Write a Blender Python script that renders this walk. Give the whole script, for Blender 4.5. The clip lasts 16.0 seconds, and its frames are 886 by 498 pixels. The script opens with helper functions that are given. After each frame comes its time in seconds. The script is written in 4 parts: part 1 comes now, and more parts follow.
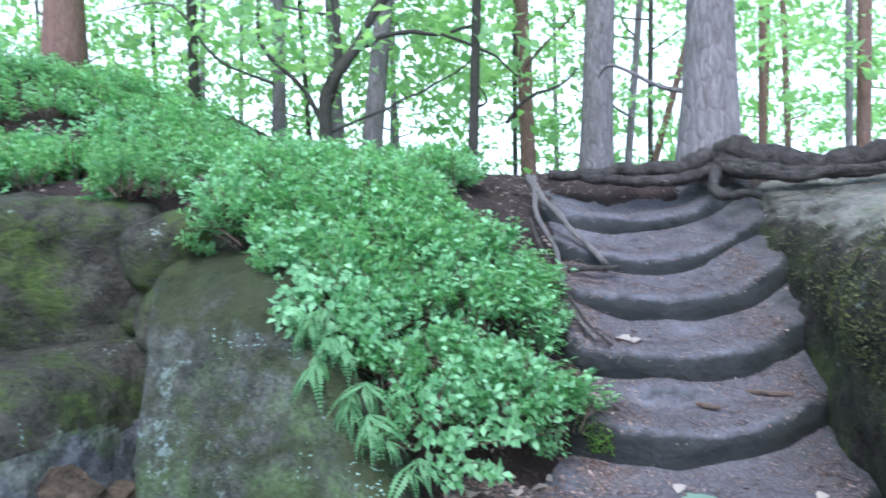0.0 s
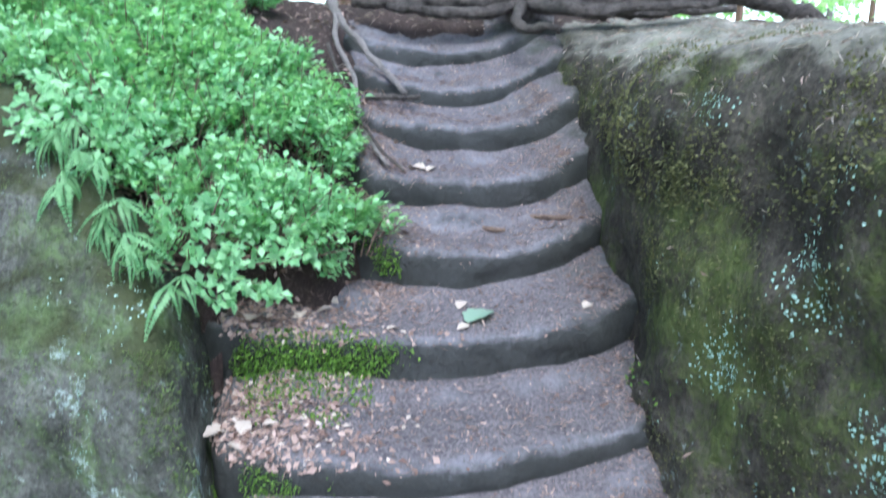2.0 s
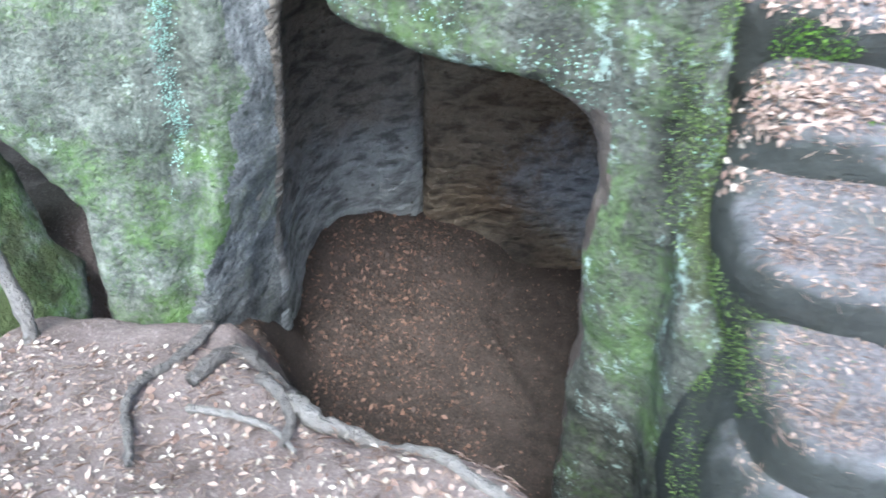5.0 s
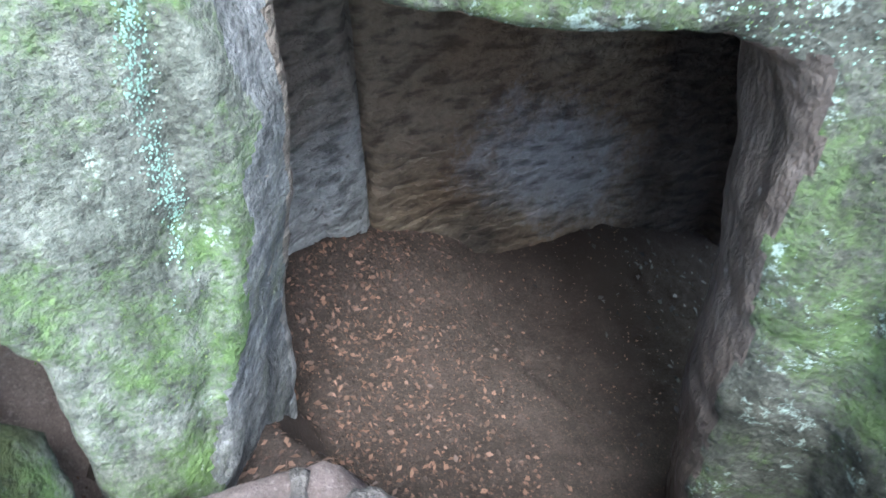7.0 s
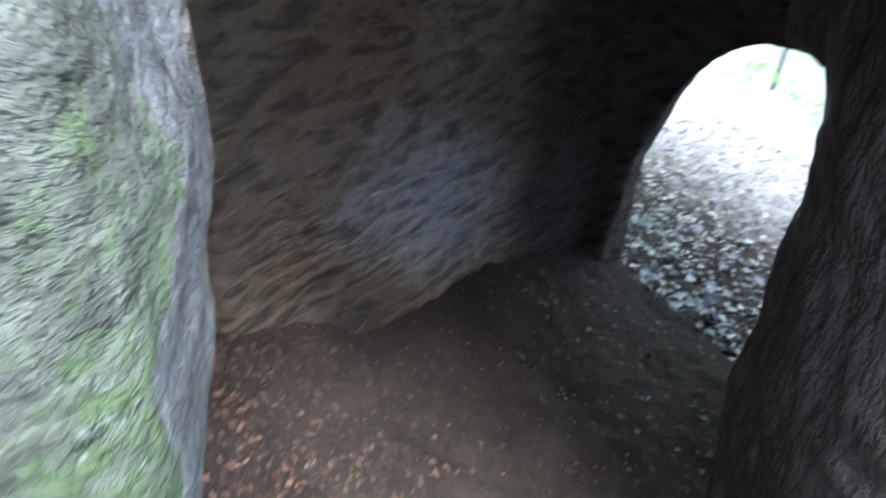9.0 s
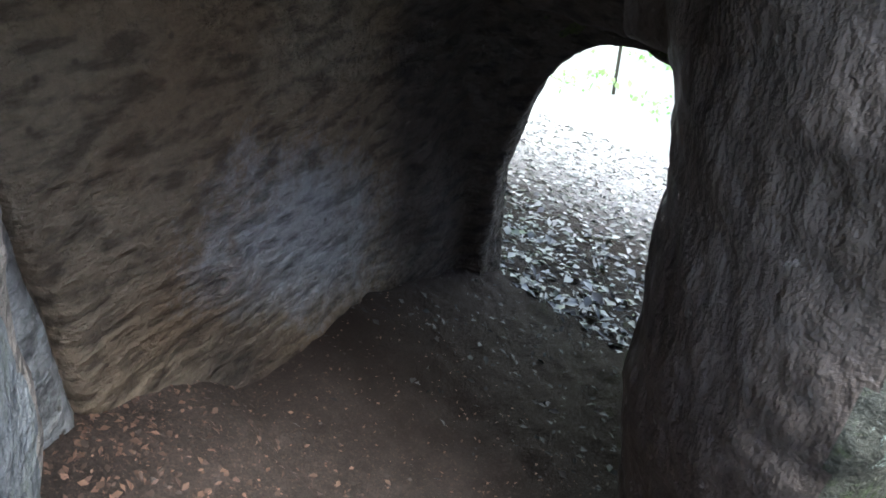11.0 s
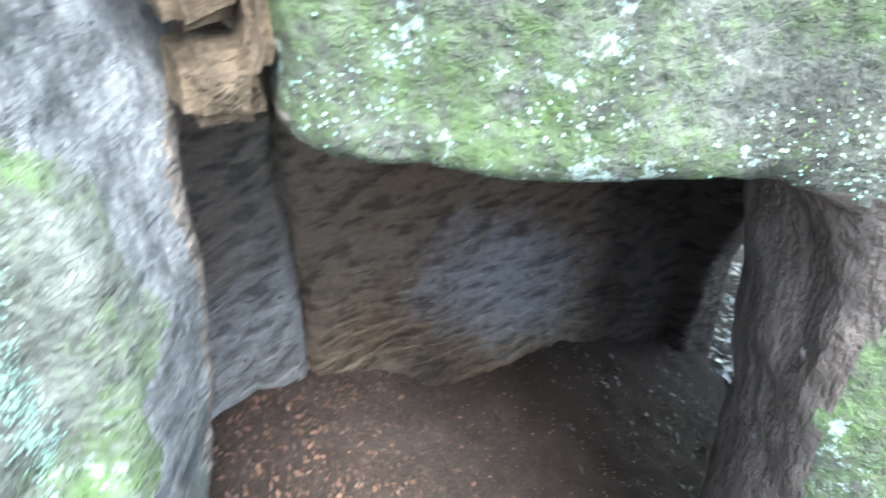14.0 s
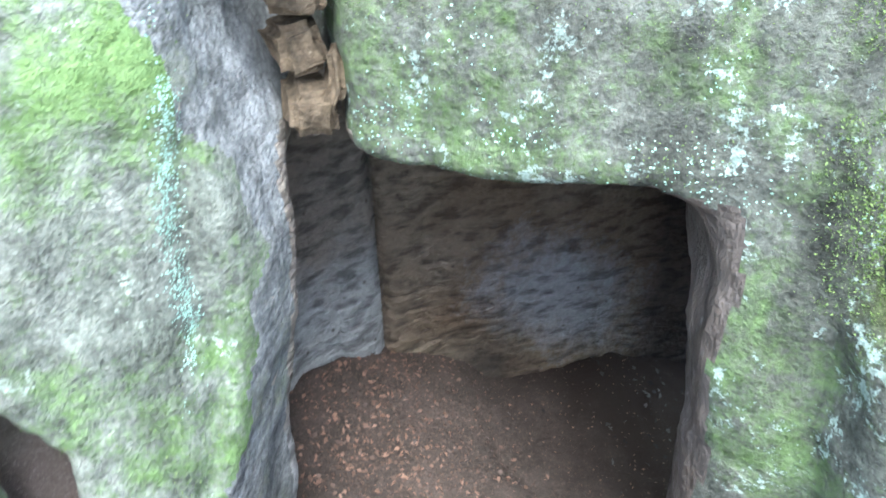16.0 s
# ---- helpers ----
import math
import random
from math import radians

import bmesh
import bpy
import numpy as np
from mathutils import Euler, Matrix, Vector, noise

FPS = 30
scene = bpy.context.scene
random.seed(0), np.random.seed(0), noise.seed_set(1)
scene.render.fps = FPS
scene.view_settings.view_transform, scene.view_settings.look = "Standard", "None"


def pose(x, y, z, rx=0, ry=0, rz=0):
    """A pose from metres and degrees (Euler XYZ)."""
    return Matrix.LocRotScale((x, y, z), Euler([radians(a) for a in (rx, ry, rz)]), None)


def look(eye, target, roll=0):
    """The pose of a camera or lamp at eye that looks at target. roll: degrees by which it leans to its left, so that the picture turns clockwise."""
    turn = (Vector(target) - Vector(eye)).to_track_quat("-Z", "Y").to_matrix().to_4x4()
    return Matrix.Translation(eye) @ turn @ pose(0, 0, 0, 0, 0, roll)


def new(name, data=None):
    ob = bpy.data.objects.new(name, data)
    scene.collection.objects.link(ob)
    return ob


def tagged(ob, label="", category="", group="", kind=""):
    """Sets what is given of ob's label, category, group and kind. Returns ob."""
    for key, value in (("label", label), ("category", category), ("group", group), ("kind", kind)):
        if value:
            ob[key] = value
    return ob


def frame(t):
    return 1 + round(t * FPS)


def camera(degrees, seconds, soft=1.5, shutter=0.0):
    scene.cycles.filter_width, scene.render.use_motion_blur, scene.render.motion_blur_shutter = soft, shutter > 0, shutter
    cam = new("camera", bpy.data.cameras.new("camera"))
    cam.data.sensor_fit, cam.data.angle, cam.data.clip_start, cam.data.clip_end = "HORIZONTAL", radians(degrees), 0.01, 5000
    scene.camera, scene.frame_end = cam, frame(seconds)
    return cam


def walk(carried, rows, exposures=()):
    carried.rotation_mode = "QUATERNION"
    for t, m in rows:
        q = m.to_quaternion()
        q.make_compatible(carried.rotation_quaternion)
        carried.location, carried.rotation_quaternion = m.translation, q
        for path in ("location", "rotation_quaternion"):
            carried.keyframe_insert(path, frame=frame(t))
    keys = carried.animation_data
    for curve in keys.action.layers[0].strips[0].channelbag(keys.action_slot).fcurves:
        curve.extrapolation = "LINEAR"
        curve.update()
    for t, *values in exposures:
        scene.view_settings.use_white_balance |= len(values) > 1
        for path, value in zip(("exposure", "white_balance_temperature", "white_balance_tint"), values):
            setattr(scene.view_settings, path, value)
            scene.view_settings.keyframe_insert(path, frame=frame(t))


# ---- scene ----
cam = camera(63.3, 16.0, 1.6, 0.5)
PATH = [
    (0, (0.133, 0.014, 1.462), (0.035, 2.007, 1.327), -1.4),
    (0.5, (0.202, 0.061, 1.423), (0.274, 2.051, 1.244), -1.9),
    (1, (0.264, 0.084, 1.375), (0.486, 2.056, 1.129), -2.2),
    (1.5, (0.311, 0.094, 1.338), (0.631, 2.036, 0.984), -0.8),
    (2, (0.299, 0.093, 1.278), (0.655, 1.997, 0.779), 1.0),
    (2.5, (0.294, 0.092, 1.207), (0.581, 1.947, 0.517), 2.6),
    (3, (0.274, 0.112, 1.142), (0.501, 1.895, 0.265), 2.6),
    (3.5, (0.168, 0.136, 1.064), (0.275, 1.847, 0.033), 3.6),
    (4, (-0.028, 0.161, 0.983), (0.06, 1.781, -0.186), 5.3),
    (4.5, (-0.26, 0.198, 0.894), (-0.326, 1.784, -0.322), 4.4),
    (5, (-0.501, 0.287, 0.787), (-0.678, 1.812, -0.495), 1.7),
    (5.2, (-0.618, 0.348, 0.768), (-0.765, 1.87, -0.521), 1.1),
    (7.3, (-1.391, 1.03, 0.446), (-1.008, 2.456, -0.903), -0.9),
    (7.5, (-1.432, 1.124, 0.384), (-1.017, 2.53, -0.976), -1.3),
    (8, (-1.536, 1.407, 0.256), (-1.019, 2.761, -1.123), -0.3),
    (8.5, (-1.556, 1.643, 0.114), (-0.924, 2.949, -1.262), -0.7),
    (9, (-1.53, 1.91, -0.056), (-0.578, 3.172, -1.281), 3.5),
    (9.5, (-1.534, 2.013, -0.18), (-0.286, 3.152, -1.251), 2.9),
    (10.3, (-1.5, 2.0, -0.19), (-0.25, 3.11, -1.29), 2.6),
    (11.2, (-1.475, 1.95, -0.11), (-0.24, 3.02, -1.27), 2.8),
    (12, (-1.468, 1.87, 0.037), (-0.299, 2.932, -1.189), 2.9),
    (12.5, (-1.468, 1.792, 0.215), (-0.473, 3.018, -1.013), -3.4),
    (13, (-1.412, 1.606, 0.379), (-0.485, 2.974, -0.748), -1.2),
    (13.5, (-1.34, 1.547, 0.478), (-0.463, 2.947, -0.65), -1.0),
    (14, (-1.292, 1.348, 0.438), (-0.739, 2.899, -0.696), 0.1),
    (14.5, (-1.282, 1.174, 0.482), (-0.981, 2.783, -0.668), -0.4),
    (15, (-1.318, 0.968, 0.551), (-1.086, 2.642, -0.52), -3.9),
    (15.5, (-1.277, 0.843, 0.659), (-0.916, 2.516, -0.377), -2.7),
    (16, (-1.199, 0.653, 0.681), (-0.942, 2.336, -0.368), -1.4),
]
EXPOSE = [(0.0, 0.95, 5100, 13), (1.5, 1.2, 5250, 13), (2.5, 1.42, 5300, 8), (3.5, 1.55, 5350, 4), (5.0, 2.1, 5450, 5), (7.3, 2.3, 5500, 7), (9.0, 2.2, 5450, 8), (9.7, 2.2, 5550, 8), (12.0, 2.55, 5800, 9), (13.2, 2.95, 5650, 6), (16.0, 2.6, 5550, 6)]
walk(cam, [(t, look(eye, target, roll)) for t, eye, target, roll in PATH], EXPOSE)

# ---- light: bright overcast sky over a forest ----
world = bpy.data.worlds.new("world")
scene.world = world
world.use_nodes = True
wn = world.node_tree
sky = wn.nodes.new("ShaderNodeTexSky")
sky.sky_type, sky.sun_disc = "NISHITA", False
sky.sun_elevation, sky.sun_rotation = radians(58), radians(187)
sky.air_density, sky.dust_density, sky.ozone_density = 1.0, 3.0, 0.6
wn.links.new(sky.outputs[0], wn.nodes["Background"].inputs[0])
wn.nodes["Background"].inputs[1].default_value = 0.15
sun = new("sun", bpy.data.lights.new("sun", "SUN"))
sun.data.energy, sun.data.angle, sun.data.color = 1.5, radians(30), (1.0, 0.99, 0.97)
sun.matrix_world = look((-1.3, -10, 16.0), (0, 0, 0))

rng = np.random.default_rng(7)


# ---- materials ----
class Mat:
    """A small builder for node materials in object space."""

    def __init__(self, name, rough=0.9, spec=0.3):
        self.m = bpy.data.materials.new(name)
        self.m.use_nodes = True
        self.t = self.m.node_tree
        self.p = self.t.nodes["Principled BSDF"]
        self.p.inputs["Roughness"].default_value = rough
        self.p.inputs["Specular IOR Level"].default_value = spec
        self.co = self.t.nodes.new("ShaderNodeTexCoord").outputs["Object"]

    def link(self, a, b):
        self.t.links.new(a, b)

    def mapped(self, scale=(1, 1, 1), turn=(0, 0, 0)):
        n = self.t.nodes.new("ShaderNodeMapping")
        n.inputs["Scale"].default_value = scale
        n.inputs["Rotation"].default_value = [radians(a) for a in turn]
        self.link(self.co, n.inputs[0])
        return n.outputs[0]

    def noise(self, scale, detail=4, rough=0.6, co=None):
        n = self.t.nodes.new("ShaderNodeTexNoise")
        n.inputs["Scale"].default_value, n.inputs["Detail"].default_value, n.inputs["Roughness"].default_value = scale, detail, rough
        self.link(co or self.co, n.inputs["Vector"])
        return n.outputs["Fac"]

    def voronoi(self, scale, feature="F1", co=None):
        n = self.t.nodes.new("ShaderNodeTexVoronoi")
        n.feature = feature
        n.inputs["Scale"].default_value = scale
        self.link(co or self.co, n.inputs["Vector"])
        return n.outputs["Distance"]

    def ramp(self, fac, *stops):
        n = self.t.nodes.new("ShaderNodeValToRGB")
        e = n.color_ramp.elements
        while len(e) < len(stops):
            e.new(0.5)
        for el, (pos, col) in zip(e, stops):
            el.position = pos
            el.color = (col, col, col, 1) if isinstance(col, (int, float)) else (*col, 1)
        self.link(fac, n.inputs[0])
        return n.outputs[0]

    def mix(self, fac, a, b, kind="MIX"):
        n = self.t.nodes.new("ShaderNodeMix")
        n.data_type, n.blend_type = "RGBA", kind
        for sock, v in ((n.inputs[0], fac), (n.inputs[6], a), (n.inputs[7], b)):
            if isinstance(v, (int, float)):
                sock.default_value = v if sock == n.inputs[0] else (v, v, v, 1)
            elif isinstance(v, tuple):
                sock.default_value = (*v, 1)
            else:
                self.link(v, sock)
        return n.outputs[2]

    def math(self, op, a, b=0.0):
        n = self.t.nodes.new("ShaderNodeMath")
        n.operation = op
        for sock, v in zip(n.inputs, (a, b)):
            if isinstance(v, (int, float)):
                sock.default_value = v
            else:
                self.link(v, sock)
        return n.outputs[0]

    def rise(self, v, a, b, most=1.0):
        """From 0 at a to most at b."""
        n = self.t.nodes.new("ShaderNodeMapRange")
        n.inputs[1].default_value, n.inputs[2].default_value, n.inputs[4].default_value = a, b, most
        self.link(v, n.inputs[0])
        return n.outputs[0]

    def axis(self, i, what="position"):
        g = self.t.nodes.new("ShaderNodeNewGeometry")
        x = self.t.nodes.new("ShaderNodeSeparateXYZ")
        self.link(g.outputs["Normal" if what == "normal" else "Position"], x.inputs[0])
        return x.outputs[i]

    def random(self, island=False):
        if island:
            return self.t.nodes.new("ShaderNodeNewGeometry").outputs["Random Per Island"]
        return self.t.nodes.new("ShaderNodeObjectInfo").outputs["Random"]

    def colour(self, c):
        self.link(c, self.p.inputs["Base Color"])
        return self

    def bump(self, h, dist=0.02, strength=0.7):
        b = self.t.nodes.new("ShaderNodeBump")
        b.inputs["Strength"].default_value, b.inputs["Distance"].default_value = strength, dist
        self.link(h, b.inputs["Height"])
        self.link(b.outputs[0], self.p.inputs["Normal"])
        return self


def rock_material(name, stone, stone2, moss, moss2, moss_from, lichen, lichen_from, dirt=None, dirt_from=0.30):
    """Weathered sandstone with moss in soft patches and pale lichen in specks."""
    m = Mat(name, 0.92, 0.2)
    grain = m.noise(60, 5, 0.7)
    patch = m.noise(3.1, 5, 0.65)
    base = m.mix(m.ramp(patch, (0.35, 0.0), (0.65, 1.0)), stone, stone2)
    base = m.mix(0.7, base, m.ramp(grain, (0.32, 0.25), (0.68, 1.0)), "MULTIPLY")
    base = m.mix(0.8, base, m.ramp(m.noise(11, 6, 0.75), (0.36, 0.35), (0.58, 1.0)), "MULTIPLY")
    big = m.noise(1.7, 6, 0.7)
    fine = m.noise(38, 4, 0.8)
    mask = m.math("ADD", big, m.math("MULTIPLY", m.math("SUBTRACT", fine, 0.5), 0.35))
    mossy = m.mix(m.ramp(m.noise(25, 4, 0.7), (0.3, 0.0), (0.7, 1.0)), moss, moss2)
    base = m.mix(m.ramp(mask, (moss_from, 0.0), (moss_from + 0.14, 1.0)), base, mossy)
    spots = m.math("ADD", m.noise(5.0, 5, 0.75), m.math("MULTIPLY", m.math("SUBTRACT", m.noise(45, 3, 0.8), 0.5), 0.5))
    base = m.mix(m.ramp(spots, (lichen_from, 0.0), (lichen_from + 0.06, 0.85)), base, lichen)
    if dirt is not None:
        top = m.math("ADD", m.axis(2, "normal"), m.math("MULTIPLY", m.math("SUBTRACT", m.noise(9, 5, 0.75), 0.5), 0.9))
        base = m.mix(m.ramp(top, (dirt_from, 0.0), (dirt_from + 0.32, 0.9)), base, m.mix(m.noise(6, 4, 0.7), *dirt))
        run = m.noise(6, 5, 0.65, m.mapped((1.0, 1.0, 0.16)))
        base = m.mix(0.6, base, m.ramp(run, (0.36, 0.30), (0.56, 1.0)), "MULTIPLY")
    pits = m.ramp(m.voronoi(26), (0.0, 0.0), (0.35, 1.0))
    height = m.math("ADD", m.math("MULTIPLY", m.noise(16, 6, 0.7), 1.0), m.math("MULTIPLY", pits, 0.15))
    return m.colour(base).bump(height, 0.045, 1.0).m


ROCK = rock_material("mossy_sandstone", (0.25, 0.275, 0.215), (0.40, 0.42, 0.35), (0.10, 0.165, 0.05), (0.20, 0.30, 0.115), 0.45, (0.44, 0.52, 0.42), 0.64, ((0.03, 0.028, 0.018), (0.075, 0.095, 0.03)))
ROCK_DARK = rock_material("dark_mossy_sandstone", (0.085, 0.08, 0.06), (0.15, 0.14, 0.105), (0.055, 0.085, 0.02), (0.115, 0.155, 0.04), 0.47, (0.36, 0.42, 0.36), 0.66)
ROCK_WALL = rock_material("dark_stair_wall_sandstone", (0.075, 0.068, 0.05), (0.14, 0.125, 0.095), (0.055, 0.075, 0.02), (0.12, 0.145, 0.045), 0.47, (0.33, 0.40, 0.35), 0.64, ((0.13, 0.14, 0.075), (0.42, 0.39, 0.34)), 0.62)
ROCK_BOULDER = rock_material("lichened_sandstone", (0.13, 0.135, 0.105), (0.235, 0.245, 0.20), (0.085, 0.135, 0.04), (0.16, 0.22, 0.10), 0.48, (0.40, 0.50, 0.43), 0.60, ((0.03, 0.028, 0.018), (0.075, 0.095, 0.03)))
ROCK_BARE = rock_material("bare_grey_sandstone", (0.25, 0.26, 0.245), (0.39, 0.40, 0.385), (0.13, 0.14, 0.10), (0.22, 0.24, 0.17), 0.56, (0.46, 0.40, 0.32), 0.66)


def step_material():
    m = Mat("worn_step_stone", 0.85, 0.3)
    c = m.mix(m.ramp(m.noise(4, 5, 0.6), (0.3, 0.0), (0.7, 1.0)), (0.165, 0.162, 0.168), (0.305, 0.30, 0.312))
    c = m.mix(0.5, c, m.ramp(m.noise(70, 4, 0.7), (0.3, 0.4), (0.7, 1.0)), "MULTIPLY")
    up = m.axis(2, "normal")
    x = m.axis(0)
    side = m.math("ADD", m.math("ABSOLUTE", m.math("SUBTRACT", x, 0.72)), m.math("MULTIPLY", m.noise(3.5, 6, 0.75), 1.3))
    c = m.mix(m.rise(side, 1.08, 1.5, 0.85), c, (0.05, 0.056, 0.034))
    c = m.mix(m.ramp(m.noise(40, 4, 0.75), (0.56, 0.0), (0.66, 0.6)), c, (0.10, 0.07, 0.05))
    c = m.mix(m.ramp(m.noise(95, 3, 0.8), (0.63, 0.0), (0.70, 0.6)), c, (0.34, 0.30, 0.27))
    # Riser colour holds both damp algae and painted soft shade below the lips.
    shade_dark = m.math("ADD", up, m.math("MULTIPLY", m.math("SUBTRACT", m.noise(8, 5, 0.75), 0.5), 1.1))
    c = m.mix(m.ramp(shade_dark, (0.35, 0.88), (0.88, 0.0)), c, (0.032, 0.036, 0.029))
    flat = m.math("ADD", up, m.math("MULTIPLY", m.math("SUBTRACT", m.noise(6, 5, 0.75), 0.5), 0.35))
    crumbs = m.mix(m.ramp(m.noise(85, 3, 0.8), (0.40, 0.0), (0.62, 1.0)), (0.066, 0.058, 0.058), (0.215, 0.19, 0.185))
    c = m.mix(m.ramp(flat, (0.74, 0.0), (0.92, 0.8)), c, crumbs)
    return m.colour(c).bump(m.math("ADD", m.noise(34, 6, 0.75), m.noise(9, 4, 0.6)), 0.025, 0.9).m


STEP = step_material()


def cave_material():
    """Hewn sandstone: tan with slanting chisel marks, a grey slab, a pale patch of painted doorway light and painted
    shade towards the tunnel.
    """
    m = Mat("hewn_cave_sandstone", 0.85, 0.3)
    x, z = m.axis(0), m.axis(2)
    wander = m.math("MULTIPLY", m.math("SUBTRACT", m.noise(3.2, 5, 0.7), 0.5), 1.0)
    c = m.mix(m.ramp(m.noise(1.6, 4, 0.6), (0.40, 0.0), (0.60, 1.0)), (0.225, 0.16, 0.10), (0.27, 0.215, 0.15))
    low = m.math("SUBTRACT", -1.05, m.math("ADD", z, wander))
    slab = m.math("MULTIPLY", m.math("LESS_THAN", x, -1.056), m.ramp(low, (0.0, 0.25), (0.5, 1.0)))
    c = m.mix(slab, c, (0.46, 0.47, 0.45))
    # Pale ragged ellipse painted where light from the doorway falls on the wall.
    dx, dz = m.math("SUBTRACT", x, 0.03), m.math("ADD", z, 1.85)
    a = m.math("DIVIDE", m.math("SUBTRACT", m.math("MULTIPLY", dx, 0.75), m.math("MULTIPLY", dz, 0.66)), 0.72)
    b = m.math("DIVIDE", m.math("ADD", m.math("MULTIPLY", dx, 0.66), m.math("MULTIPLY", dz, 0.75)), 0.40)
    r = m.math("SQRT", m.math("ADD", m.math("MULTIPLY", a, a), m.math("MULTIPLY", b, b)))
    ragged = m.math("MULTIPLY", m.math("SUBTRACT", m.noise(14, 5, 0.8), 0.5), 1.3)
    door_light = m.rise(m.math("ADD", r, m.math("ADD", m.math("MULTIPLY", wander, 1.5), ragged)), 1.15, 0.30, 0.9)
    c = m.mix(door_light, c, (0.46, 0.48, 0.50))
    # Round patch at the wall's foot, darker than the stone about it.
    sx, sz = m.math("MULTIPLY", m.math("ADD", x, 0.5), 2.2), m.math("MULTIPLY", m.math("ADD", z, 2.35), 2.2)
    dark_foot = m.math("ADD", m.math("SQRT", m.math("ADD", m.math("MULTIPLY", sx, sx), m.math("MULTIPLY", sz, sz))), wander)
    c = m.mix(m.rise(dark_foot, 1.05, 0.3, 0.85), c, (0.06, 0.05, 0.042))
    # Stone darkened to the right, painting the shade that the pier throws.
    shade_dark = m.ramp(m.math("ADD", x, m.math("MULTIPLY", wander, 0.25)), (0.52, 0.0), (0.70, 0.85))
    c = m.mix(shade_dark, c, (0.075, 0.062, 0.052))
    c = m.mix(0.6, c, m.ramp(m.noise(30, 5, 0.7), (0.3, 0.45), (0.7, 1.0)), "MULTIPLY")
    chisel = m.noise(7, 3, 0.5, m.mapped((1.0, 1.0, 2.6), (35, -30, 0)))
    c = m.mix(0.75, c, m.ramp(chisel, (0.36, 0.30), (0.52, 1.0)), "MULTIPLY")
    c = m.mix(m.ramp(m.voronoi(9), (0.05, 0.75), (0.13, 0.0)), c, (0.07, 0.055, 0.04))
    h = m.math("ADD", m.math("MULTIPLY", chisel, 1.5), m.math("MULTIPLY", m.noise(22, 5, 0.7), 0.7))
    return m.colour(c).bump(h, 0.06, 1.0).m


def pier_material():
    """Rubbed grey-brown stone, smooth and a little shiny where it has been brushed past."""
    m = Mat("worn_pier_stone", 0.5, 0.45)
    c = m.mix(m.ramp(m.noise(2.2, 4, 0.6), (0.35, 0.0), (0.65, 1.0)), (0.085, 0.068, 0.055), (0.145, 0.121, 0.10))
    pock = m.noise(11, 4, 0.6, m.mapped((1.0, 1.0, 0.45)))
    c = m.mix(0.7, c, m.ramp(pock, (0.36, 0.40), (0.55, 1.0)), "MULTIPLY")
    c = m.mix(m.ramp(m.noise(16, 3, 0.6), (0.68, 0.0), (0.73, 0.6)), c, (0.38, 0.36, 0.33))
    m.link(m.ramp(m.noise(5, 4, 0.6), (0.35, 0.34), (0.65, 0.72)), m.p.inputs["Roughness"])
    h = m.math("ADD", m.math("MULTIPLY", pock, 1.2), m.math("MULTIPLY", m.noise(40, 4, 0.7), 0.25))
    return m.colour(c).bump(h, 0.05, 0.9).m


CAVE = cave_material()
PIER = pier_material()


def soil_material(name, a, b, c3, painted_light=False):
    m = Mat(name, 0.95, 0.15)
    c = m.mix(m.ramp(m.noise(5, 5, 0.7), (0.3, 0.0), (0.7, 1.0)), a, b)
    c = m.mix(m.ramp(m.noise(60, 3, 0.8), (0.55, 0.0), (0.68, 0.8)), c, c3)
    c = m.mix(0.5, c, m.ramp(m.noise(110, 3, 0.8), (0.3, 0.3), (0.6, 1.0)), "MULTIPLY")
    if painted_light:
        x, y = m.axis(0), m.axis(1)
        # Darker dirt towards the tunnel, with the deep cave's shade painted in.
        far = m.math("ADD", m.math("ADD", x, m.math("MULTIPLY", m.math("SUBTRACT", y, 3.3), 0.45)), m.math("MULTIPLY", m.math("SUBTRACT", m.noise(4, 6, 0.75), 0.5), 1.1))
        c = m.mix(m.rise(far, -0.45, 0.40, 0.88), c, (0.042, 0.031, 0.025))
        # Past the mouth the soil turns pale, painting the glare of daylight.
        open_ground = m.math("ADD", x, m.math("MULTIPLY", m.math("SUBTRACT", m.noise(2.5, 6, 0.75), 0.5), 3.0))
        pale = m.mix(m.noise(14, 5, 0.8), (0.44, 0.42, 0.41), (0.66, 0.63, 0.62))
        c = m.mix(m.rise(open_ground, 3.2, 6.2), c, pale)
    return m.colour(c).bump(m.math("ADD", m.noise(45, 6, 0.85), m.noise(9, 4, 0.7)), 0.03, 0.9).m


SOIL = soil_material("needle_littered_soil", (0.20, 0.155, 0.135), (0.37, 0.30, 0.265), (0.50, 0.42, 0.375))
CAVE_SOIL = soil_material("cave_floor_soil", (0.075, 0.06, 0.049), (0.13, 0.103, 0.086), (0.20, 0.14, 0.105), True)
# Humus brown, darkened further to carry the shade under the overhanging shrubs.
BANK_SOIL = soil_material("shade_dark_humus_soil", (0.05, 0.037, 0.032), (0.10, 0.075, 0.062), (0.19, 0.14, 0.115))
# Outer ground whitened in colour to stand for overexposed daylight.
FAR_SOIL = soil_material("glare_pale_floor", (0.50, 0.48, 0.47), (0.62, 0.60, 0.59), (0.68, 0.66, 0.64))


